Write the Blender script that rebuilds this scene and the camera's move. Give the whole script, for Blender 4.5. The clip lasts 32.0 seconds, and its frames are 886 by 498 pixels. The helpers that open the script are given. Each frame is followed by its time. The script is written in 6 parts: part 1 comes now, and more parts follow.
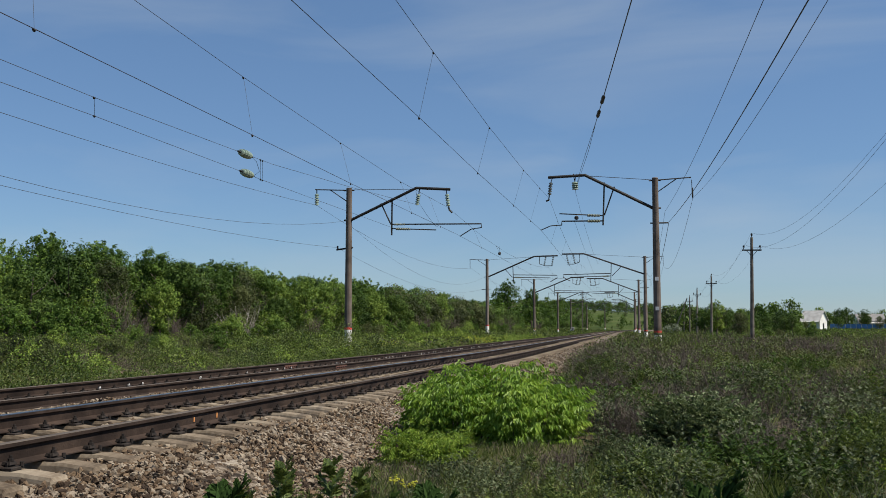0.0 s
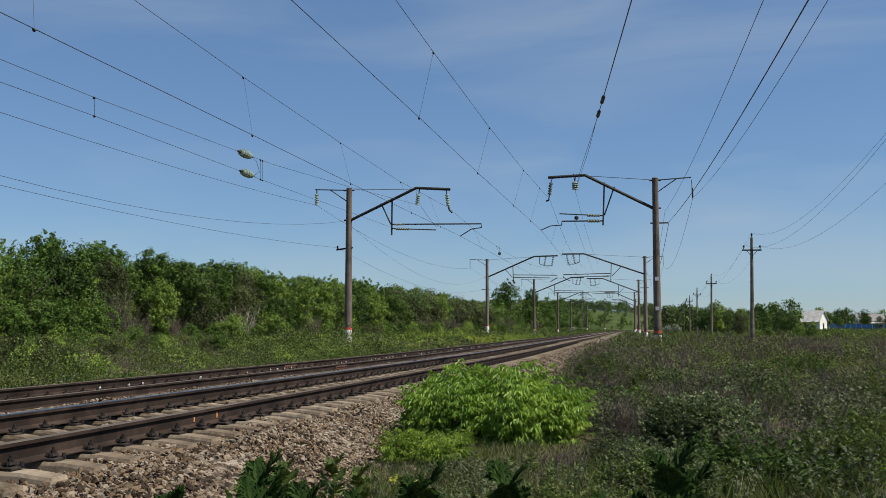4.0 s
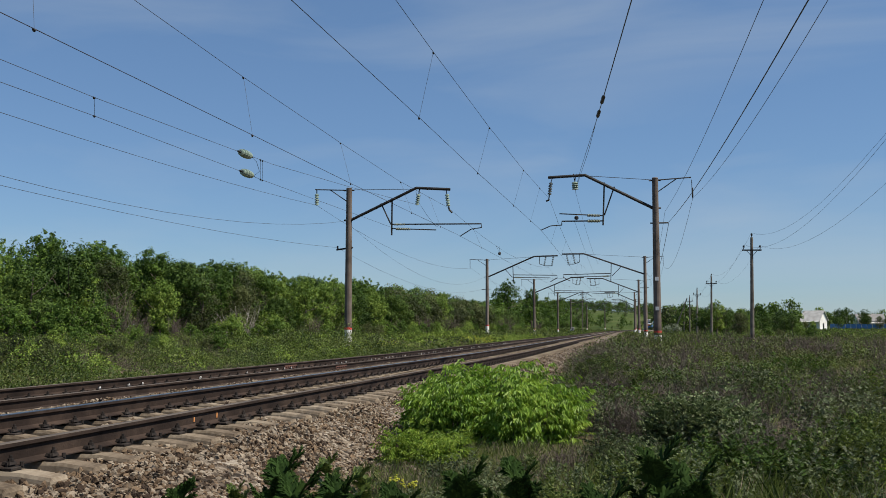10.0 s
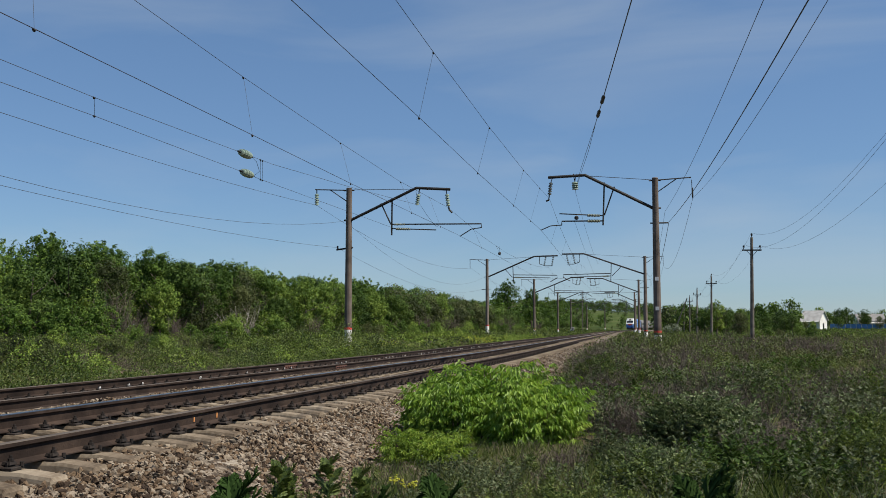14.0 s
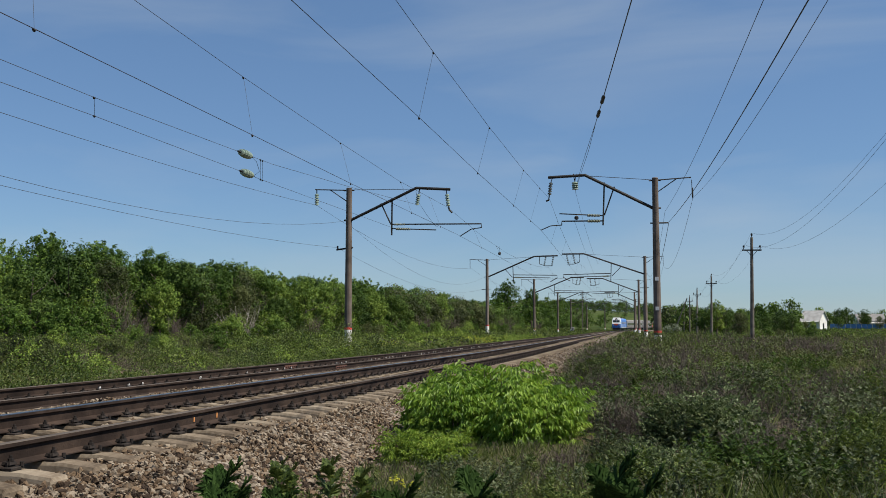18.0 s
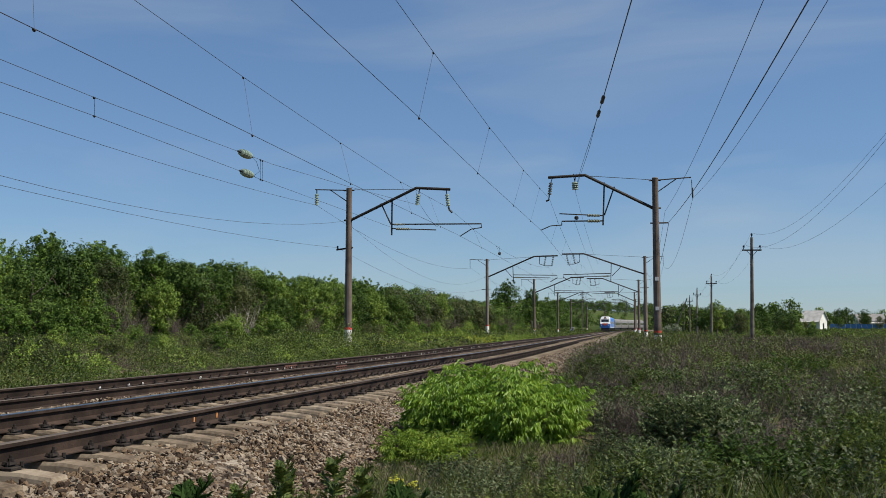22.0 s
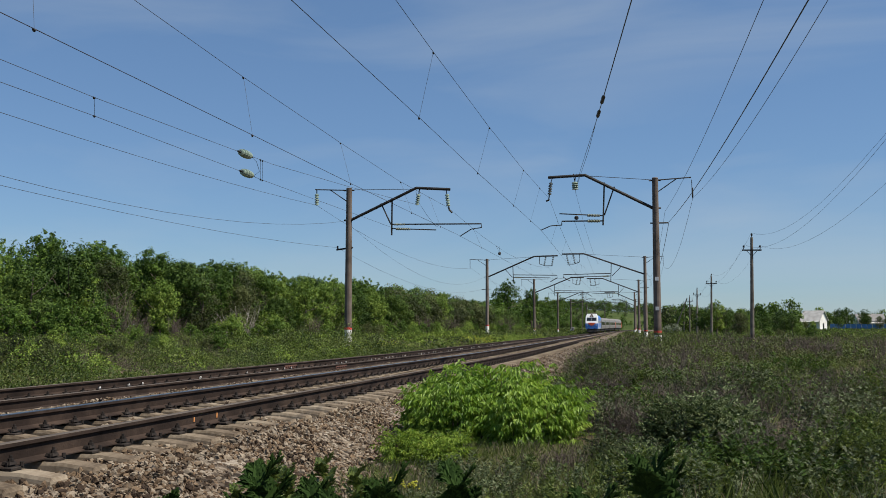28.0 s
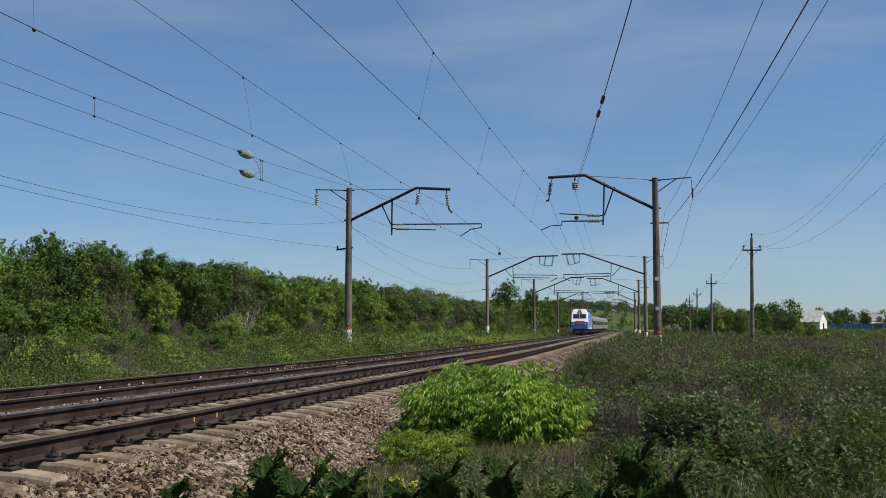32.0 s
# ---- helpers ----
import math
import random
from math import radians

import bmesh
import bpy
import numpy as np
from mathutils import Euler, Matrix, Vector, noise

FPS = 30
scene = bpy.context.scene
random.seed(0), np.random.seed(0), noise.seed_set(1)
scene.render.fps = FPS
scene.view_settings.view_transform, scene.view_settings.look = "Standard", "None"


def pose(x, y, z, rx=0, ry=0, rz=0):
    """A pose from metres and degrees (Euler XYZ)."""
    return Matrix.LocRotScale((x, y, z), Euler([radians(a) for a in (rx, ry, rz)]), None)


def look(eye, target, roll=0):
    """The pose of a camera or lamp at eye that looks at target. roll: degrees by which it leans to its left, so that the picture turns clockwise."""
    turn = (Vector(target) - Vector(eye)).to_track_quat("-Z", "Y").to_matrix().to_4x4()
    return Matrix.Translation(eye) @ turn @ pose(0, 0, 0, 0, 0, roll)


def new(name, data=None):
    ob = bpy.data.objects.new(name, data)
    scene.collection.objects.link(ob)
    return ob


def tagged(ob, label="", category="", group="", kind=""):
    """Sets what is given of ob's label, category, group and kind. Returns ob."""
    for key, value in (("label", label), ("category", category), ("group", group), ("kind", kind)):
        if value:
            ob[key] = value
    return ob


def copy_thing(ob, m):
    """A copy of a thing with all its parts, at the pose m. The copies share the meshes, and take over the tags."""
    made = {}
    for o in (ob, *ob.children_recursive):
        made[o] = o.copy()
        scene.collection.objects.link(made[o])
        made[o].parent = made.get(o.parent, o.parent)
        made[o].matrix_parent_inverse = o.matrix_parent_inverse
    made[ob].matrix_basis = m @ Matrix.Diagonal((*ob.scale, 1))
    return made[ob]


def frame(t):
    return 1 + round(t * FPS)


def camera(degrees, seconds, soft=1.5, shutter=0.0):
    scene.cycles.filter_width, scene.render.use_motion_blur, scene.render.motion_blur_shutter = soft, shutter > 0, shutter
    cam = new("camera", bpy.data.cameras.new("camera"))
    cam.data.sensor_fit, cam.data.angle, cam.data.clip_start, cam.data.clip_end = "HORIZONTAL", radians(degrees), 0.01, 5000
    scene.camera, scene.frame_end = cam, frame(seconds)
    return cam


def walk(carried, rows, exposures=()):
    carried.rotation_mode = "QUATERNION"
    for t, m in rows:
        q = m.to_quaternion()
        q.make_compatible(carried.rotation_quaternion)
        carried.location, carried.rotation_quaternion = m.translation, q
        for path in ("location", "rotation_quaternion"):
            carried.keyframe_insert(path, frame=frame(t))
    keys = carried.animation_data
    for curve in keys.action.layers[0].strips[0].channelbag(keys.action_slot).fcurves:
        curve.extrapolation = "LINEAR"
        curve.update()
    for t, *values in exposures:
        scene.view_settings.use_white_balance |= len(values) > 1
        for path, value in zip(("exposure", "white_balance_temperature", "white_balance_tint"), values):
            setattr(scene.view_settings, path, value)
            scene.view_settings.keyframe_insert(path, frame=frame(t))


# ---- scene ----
from functools import lru_cache

# ================= camera =================
cam = camera(49.53, 32.0, soft=0.6)
EYE = (0.0, 0.0, 0.9005)
AIM = (-math.sin(0.2268) * math.cos(0.08258), math.cos(0.2268) * math.cos(0.08258), 0.9005 + math.sin(0.08258))
walk(cam, [(0.0, look(EYE, AIM)), (32.0, look(EYE, AIM))])
scene.view_settings.exposure = 0.46

# ================= light =================
SUN = Vector((0.72, -0.07, 1.12)).normalized()
world = bpy.data.worlds.new("world")
scene.world = world
world.use_nodes = True
wt = world.node_tree
sky = wt.nodes.new("ShaderNodeTexSky")
sky.sky_type = "NISHITA"
sky.sun_disc = False
sky.sun_elevation = math.asin(SUN.z)
sky.sun_rotation = math.atan2(SUN.x, SUN.y)
sky.altitude = 100
sky.air_density = 1.0
sky.dust_density = 0.15
sky.ozone_density = 3.0
tint = wt.nodes.new("ShaderNodeMix")
tint.data_type, tint.blend_type = "RGBA", "MULTIPLY"
tint.inputs["Factor"].default_value = 1.0
tint.inputs["B"].default_value = (0.80, 0.945, 1.11, 1)
even = wt.nodes.new("ShaderNodeMix")
even.data_type = "RGBA"
even.inputs["Factor"].default_value = 0.30
even.inputs["B"].default_value = (1.9, 3.3, 5.4, 1)
wt.links.new(sky.outputs[0], tint.inputs["A"])
wt.links.new(tint.outputs["Result"], even.inputs["A"])
crd = wt.nodes.new("ShaderNodeTexCoord")
mapn = wt.nodes.new("ShaderNodeMapping")
mapn.inputs["Scale"].default_value = (1.2, 1.2, 6.0)
mapn.inputs["Rotation"].default_value = (0.15, 0.1, 0.4)
cir = wt.nodes.new("ShaderNodeTexNoise")
cir.inputs["Scale"].default_value = 1.6
cir.inputs["Detail"].default_value = 7
cir.inputs["Distortion"].default_value = 0.6
rng_c = wt.nodes.new("ShaderNodeMapRange")
rng_c.inputs["From Min"].default_value, rng_c.inputs["From Max"].default_value = 0.48, 0.8
rng_c.inputs["To Max"].default_value = 0.36
veil = wt.nodes.new("ShaderNodeMix")
veil.data_type = "RGBA"
veil.inputs["B"].default_value = (5.2, 5.9, 6.6, 1)
wt.links.new(crd.outputs["Generated"], mapn.inputs["Vector"])
wt.links.new(mapn.outputs["Vector"], cir.inputs["Vector"])
wt.links.new(cir.outputs["Fac"], rng_c.inputs["Value"])
wt.links.new(rng_c.outputs["Result"], veil.inputs["Factor"])
wt.links.new(even.outputs["Result"], veil.inputs["A"])
wt.links.new(veil.outputs["Result"], wt.nodes["Background"].inputs[0])
wt.nodes["Background"].inputs[1].default_value = 0.067
sun_data = bpy.data.lights.new("sun", "SUN")
sun_data.energy = 5.0
sun_data.angle = radians(0.53)
sun_data.color = (1.0, 0.93, 0.81)
sun = new("sun", sun_data)
sun.matrix_world = look(SUN * 50, (0, 0, 0))


# ================= materials =================
def material(name, colors, scale=6.0, rough=0.8, metal=0.0, bump=0.0, bump_scale=40.0, island=0.0, obj=0.0, fine=0.35, spec=0.35, leaf=0.0, cells=0.0):
    """A surface of two to four colours mixed by coarse and fine noise; island or obj shift the value piece by piece."""
    m = bpy.data.materials.new(name)
    m.use_nodes = True
    nt = m.node_tree
    n, l = nt.nodes, nt.links
    b = n["Principled BSDF"]
    b.inputs["Roughness"].default_value = rough
    b.inputs["Metallic"].default_value = metal
    b.inputs["Specular IOR Level"].default_value = spec
    tc = n.new("ShaderNodeTexCoord")
    big = n.new("ShaderNodeTexNoise")
    big.inputs["Scale"].default_value = scale
    big.inputs["Detail"].default_value = 4
    l.new(tc.outputs["Object"], big.inputs["Vector"])
    small = n.new("ShaderNodeTexNoise")
    small.inputs["Scale"].default_value = scale * 9
    small.inputs["Detail"].default_value = 3
    l.new(tc.outputs["Object"], small.inputs["Vector"])
    mix = n.new("ShaderNodeMath")
    mix.operation = "MULTIPLY_ADD"
    l.new(small.outputs["Fac"], mix.inputs[0])
    mix.inputs[1].default_value = fine
    shift = n.new("ShaderNodeMath")
    shift.operation = "MULTIPLY_ADD"
    l.new(big.outputs["Fac"], shift.inputs[0])
    shift.inputs[1].default_value = 1.5
    shift.inputs[2].default_value = -0.25 - fine * 0.5
    l.new(shift.outputs[0], mix.inputs[2])
    fac = mix.outputs[0]
    for amount, source, socket in ((island, "ShaderNodeNewGeometry", "Random Per Island"), (obj, "ShaderNodeObjectInfo", "Random")):
        if amount:
            src = n.new(source)
            off = n.new("ShaderNodeMath")
            off.operation = "SUBTRACT"
            l.new(src.outputs[socket], off.inputs[0])
            off.inputs[1].default_value = 0.5
            add = n.new("ShaderNodeMath")
            add.operation = "MULTIPLY_ADD"
            l.new(off.outputs[0], add.inputs[0])
            add.inputs[1].default_value = amount
            l.new(fac, add.inputs[2])
            fac = add.outputs[0]
    if cells:
        vo = n.new("ShaderNodeTexVoronoi")
        vo.inputs["Scale"].default_value = cells
        l.new(tc.outputs["Object"], vo.inputs["Vector"])
        sp = n.new("ShaderNodeSeparateColor")
        l.new(vo.outputs["Color"], sp.inputs["Color"])
        mx = n.new("ShaderNodeMix")
        mx.inputs["Factor"].default_value = 0.7
        l.new(fac, mx.inputs["A"])
        l.new(sp.outputs["Red"], mx.inputs["B"])
        fac = mx.outputs["Result"]
    ramp = n.new("ShaderNodeValToRGB")
    el = ramp.color_ramp.elements
    for i, c in enumerate(colors):
        pos = 0.15 + 0.7 * i / max(1, len(colors) - 1)
        e = el[i] if i < 2 else el.new(pos)
        e.position = pos
        e.color = (*c, 1)
    l.new(fac, ramp.inputs["Fac"])
    l.new(ramp.outputs["Color"], b.inputs["Base Color"])
    if bump:
        bn = n.new("ShaderNodeTexNoise")
        bn.inputs["Scale"].default_value = bump_scale
        bn.inputs["Detail"].default_value = 5
        l.new(tc.outputs["Object"], bn.inputs["Vector"])
        bp = n.new("ShaderNodeBump")
        bp.inputs["Strength"].default_value = bump
        bp.inputs["Distance"].default_value = 0.02
        l.new(bn.outputs["Fac"], bp.inputs["Height"])
        l.new(bp.outputs["Normal"], b.inputs["Normal"])
    if leaf:
        tr = n.new("ShaderNodeBsdfTranslucent")
        hs = n.new("ShaderNodeHueSaturation")
        hs.inputs["Value"].default_value = 1.3
        hs.inputs["Hue"].default_value = 0.485
        l.new(ramp.outputs["Color"], hs.inputs["Color"])
        l.new(hs.outputs["Color"], tr.inputs["Color"])
        ms = n.new("ShaderNodeMixShader")
        ms.inputs[0].default_value = leaf
        l.new(b.outputs[0], ms.inputs[1])
        l.new(tr.outputs[0], ms.inputs[2])
        l.new(ms.outputs[0], n["Material Output"].inputs["Surface"])
    return m


M = {}
M["soil"] = material("soil", [(0.045, 0.037, 0.022), (0.085, 0.07, 0.042), (0.14, 0.115, 0.075)], 0.6, 0.95, bump=0.6, bump_scale=9, spec=0.1)
M["hill"] = material("hill_grass", [(0.0273, 0.044, 0.0128), (0.0468, 0.068, 0.0192), (0.078, 0.092, 0.036)], 0.12, 0.95, spec=0.05, fine=0.6)
M["ballast"] = material("ballast_bed", [(0.025, 0.0198, 0.01562), (0.06875, 0.0528, 0.03976), (0.15, 0.1188, 0.08946), (0.275, 0.2376, 0.1917)], 3, 0.95, bump=1.0, bump_scale=22, fine=0.9, spec=0.1, cells=17)
M["stone"] = material("crushed_stone", [(0.036, 0.025, 0.018), (0.105, 0.07, 0.044), (0.165, 0.115, 0.073), (0.16, 0.128, 0.095), (0.235, 0.192, 0.145)], 3, 0.9, bump=0.5, bump_scale=60, island=1.0, spec=0.1)
M["stone_piece"] = material("crushed_stone_piece", [(0.036, 0.025, 0.018), (0.105, 0.07, 0.044), (0.165, 0.115, 0.073), (0.16, 0.128, 0.095), (0.235, 0.192, 0.145)], 3, 0.9, bump=0.5, bump_scale=60, obj=1.0, spec=0.1)
M["sleeper"] = material("weathered_concrete", [(0.07866, 0.05861, 0.04082), (0.1573, 0.1228, 0.0877), (0.2567, 0.2123, 0.1588)], 3.5, 0.9, bump=0.14, fine=0.6, bump_scale=90, obj=0.4, spec=0.12)
M["rail"] = material("rusty_rail_steel", [(0.013, 0.0085, 0.0068), (0.028, 0.0185, 0.0145), (0.056, 0.038, 0.029)], 2.0, 0.85, metal=0.0, bump=0.3, bump_scale=50, spec=0.16)
M["dull"] = material("brown_rail_head", [(0.055, 0.044, 0.036), (0.10, 0.083, 0.069)], 1.5, 0.75, metal=0.0, spec=0.2)
M["shine"] = material("worn_rail_head", [(0.22, 0.21, 0.20), (0.36, 0.35, 0.34)], 1.5, 0.28, metal=1.0)
M["fasten"] = material("oily_dark_steel", [(0.0096, 0.008, 0.0072), (0.0224, 0.0176, 0.0152), (0.04, 0.032, 0.0272)], 9, 0.75, obj=0.4, spec=0.2)
# near-white base colour stands in for sun glints on the steel clips
M["pale"] = material("glint_clip", [(0.5, 0.48, 0.45), (0.7, 0.68, 0.64)], 9, 0.6)
M["orange"] = material("orange_paint", [(0.5, 0.2, 0.06), (0.6, 0.26, 0.1)], 9, 0.6)
M["plate"] = material("rust_red_steel", [(0.06, 0.028, 0.02), (0.12, 0.055, 0.04)], 6, 0.8)
M["concrete"] = material("mast_concrete", [(0.086, 0.06708, 0.05504), (0.1419, 0.1135, 0.0946), (0.1978, 0.1634, 0.1376)], 1.2, 0.9, bump=0.3, bump_scale=30, obj=0.3, spec=0.2)
M["white"] = material("chalky_white_paint", [(0.55, 0.53, 0.5), (0.78, 0.77, 0.74)], 4, 0.85)
M["red"] = material("faded_red_paint", [(0.45, 0.03, 0.03), (0.6, 0.06, 0.05)], 4, 0.8)
M["steel"] = material("dark_painted_steel", [(0.006, 0.0055, 0.0055), (0.012, 0.011, 0.010), (0.026, 0.02, 0.017)], 3, 0.6, spec=0.4)
M["glass"] = material("insulator_glass", [(0.16, 0.22, 0.17), (0.30, 0.36, 0.28)], 9, 0.2, spec=0.6)
M["dark_glass"] = material("grimy_insulator_glass", [(0.03, 0.036, 0.032), (0.09, 0.1, 0.085)], 9, 0.35, spec=0.5)
M["porcelain"] = material("grey_porcelain", [(0.12, 0.135, 0.10), (0.24, 0.26, 0.20)], 9, 0.3, spec=0.5)
M["wire"] = material("weathered_wire", [(0.03, 0.03, 0.032), (0.06, 0.058, 0.055)], 3, 0.6)
M["copper"] = material("dark_contact_wire", [(0.02, 0.018, 0.018), (0.05, 0.04, 0.035)], 3, 0.5)
M["timber"] = material("grey_timber", [(0.0864, 0.0735, 0.0612), (0.1584, 0.14, 0.119), (0.216, 0.196, 0.17)], 2.0, 0.9, bump=0.4, bump_scale=30, obj=0.3, spec=0.15)
M["bark"] = material("bark", [(0.05, 0.04, 0.03), (0.11, 0.09, 0.07), (0.17, 0.145, 0.12)], 3, 0.95, bump=0.5, spec=0.1)
M["dry"] = material("dry_stems", [(0.05152, 0.04032, 0.03528), (0.1141, 0.09, 0.07776), (0.1914, 0.1562, 0.1296)], 2, 0.95, island=0.9, spec=0.1)
M["dead"] = material("bleached_dead_wood", [(0.2, 0.18, 0.15), (0.33, 0.3, 0.26), (0.45, 0.42, 0.37)], 2, 0.95, island=0.6, spec=0.1)
M["leaf_tree"] = material("tree_leaves", [(0.03452, 0.0704, 0.01062), (0.09864, 0.1681, 0.02655), (0.2022, 0.2738, 0.05046)], 0.22, 0.55, island=0.55, obj=0.55, leaf=0.2, spec=0.12)
M["leaf_dark"] = material("dark_leaves", [(0.02138, 0.04433, 0.008645), (0.06026, 0.108, 0.01976), (0.1215, 0.1754, 0.03705)], 0.22, 0.6, island=0.55, obj=0.55, leaf=0.2, spec=0.12)
M["leaf_olive"] = material("olive_leaves", [(0.025, 0.03583, 0.00968), (0.0625, 0.08166, 0.022), (0.1166, 0.1317, 0.044)], 0.3, 0.6, island=0.7, obj=0.6, leaf=0.3, spec=0.25)
M["leaf_bush"] = material("bright_leaves", [(0.07208, 0.1484, 0.01208), (0.1487, 0.2643, 0.02656), (0.2613, 0.3804, 0.06038)], 1.2, 0.5, island=0.6, leaf=0.4, spec=0.35)
M["leaf_weed"] = material("weed_leaves", [(0.01901, 0.03646, 0.00684), (0.06336, 0.0977, 0.019), (0.1338, 0.172, 0.0418)], 0.5, 0.5, island=0.75, leaf=0.3, spec=0.25)
M["leaf_grey"] = material("grey_green_leaves", [(0.01892, 0.03216, 0.009838), (0.05676, 0.08039, 0.028), (0.1438, 0.1723, 0.08325)], 1.0, 0.5, island=0.75, leaf=0.22, spec=0.25)
M["leaf_silver"] = material("silvery_leaves", [(0.02838, 0.04824, 0.01476), (0.08514, 0.1206, 0.042), (0.2157, 0.2585, 0.1249)], 1.0, 0.5, island=0.75, leaf=0.22, spec=0.25)
M["leaf_low"] = material("low_bush_leaves", [(0.07623, 0.1392, 0.01452), (0.1398, 0.2238, 0.0242), (0.2287, 0.3146, 0.0484)], 1.2, 0.55, island=0.8, leaf=0.35, spec=0.2)
M["straw"] = material("straw", [(0.14, 0.115, 0.075), (0.24, 0.20, 0.135), (0.36, 0.31, 0.22)], 2, 0.9, island=0.9, spec=0.1)
# base green darkened to hold the shade on leaves seen from their unlit side
M["leaf_near"] = material("shaded_near_leaves", [(0.008225, 0.02004, 0.004113), (0.01763, 0.03891, 0.008228), (0.03232, 0.06191, 0.01371)], 6.0, 0.8, island=0.6, leaf=0.15, spec=0.08)
M["grass"] = material("grass_blades", [(0.0504, 0.0784, 0.01836), (0.1232, 0.1624, 0.04104), (0.224, 0.252, 0.0918)], 0.4, 0.7, island=0.9, leaf=0.3, spec=0.1)
M["yellow"] = material("yellow_blossom", [(0.35, 0.36, 0.03), (0.5, 0.5, 0.05)], 3, 0.7, island=0.5, leaf=0.3)
M["blossom"] = material("white_blossom", [(0.05, 0.085, 0.03), (0.16, 0.2, 0.11), (0.42, 0.44, 0.36)], 3, 0.7, island=0.5, leaf=0.2)
M["blue"] = material("blue_train_paint", [(0.035, 0.14, 0.44), (0.05, 0.18, 0.52)], 0.8, 0.4, fine=0.15, spec=0.5)
M["train_white"] = material("white_train_paint", [(0.72, 0.72, 0.72), (0.82, 0.82, 0.82)], 0.8, 0.4, fine=0.15, spec=0.5)
M["train_red"] = material("orange_red_paint", [(0.62, 0.09, 0.04), (0.72, 0.13, 0.06)], 0.8, 0.45, fine=0.15)
M["train_grey"] = material("grey_coach_paint", [(0.1338, 0.1273, 0.1258), (0.1971, 0.1858, 0.1802)], 0.6, 0.45, fine=0.3, spec=0.5)
M["train_dark"] = material("underframe_black", [(0.012, 0.012, 0.013), (0.035, 0.033, 0.032)], 3, 0.8)
M["roof_grey"] = material("dirty_roof", [(0.12, 0.12, 0.12), (0.22, 0.21, 0.20)], 1.0, 0.8)
M["pane"] = material("dark_window_glass", [(0.012, 0.015, 0.018), (0.03, 0.035, 0.04)], 1.0, 0.08, spec=0.7)
M["lamp"] = material("headlamp_lens", [(0.7, 0.72, 0.75), (0.85, 0.87, 0.9)], 5, 0.15, spec=0.7)
M["wall"] = material("whitewashed_wall", [(0.62, 0.60, 0.57), (0.8, 0.79, 0.76)], 0.8, 0.9)
M["slate"] = material("weathered_corrugated_roof", [(0.2902, 0.2781, 0.262), (0.403, 0.3909, 0.3708), (0.4836, 0.4715, 0.4514)], 0.9, 0.9)
M["fence"] = material("blue_fence_paint", [(0.07, 0.17, 0.38), (0.12, 0.25, 0.48)], 0.6, 0.6, obj=0.5)


# ================= builders =================
def put_mesh(name, V, F, mat, parent=None, smooth=False):
    V = np.asarray(V, dtype=np.float32).reshape(-1, 3)
    me = bpy.data.meshes.new(name)
    if isinstance(F, np.ndarray):
        k = F.shape[1]
        me.vertices.add(len(V))
        me.vertices.foreach_set("co", V.ravel())
        me.loops.add(F.size)
        me.loops.foreach_set("vertex_index", F.astype(np.int32).ravel())
        me.polygons.add(len(F))
        me.polygons.foreach_set("loop_start", np.arange(0, F.size, k, dtype=np.int32))
        me.polygons.foreach_set("loop_total", np.full(len(F), k, dtype=np.int32))
        me.update(calc_edges=True)
    else:
        me.from_pydata(V.tolist(), [], F)
    if smooth:
        me.shade_smooth()
    else:
        me.shade_flat()
    me.materials.append(mat)
    ob = new(name, me)
    if parent:
        ob.parent = parent
    return ob


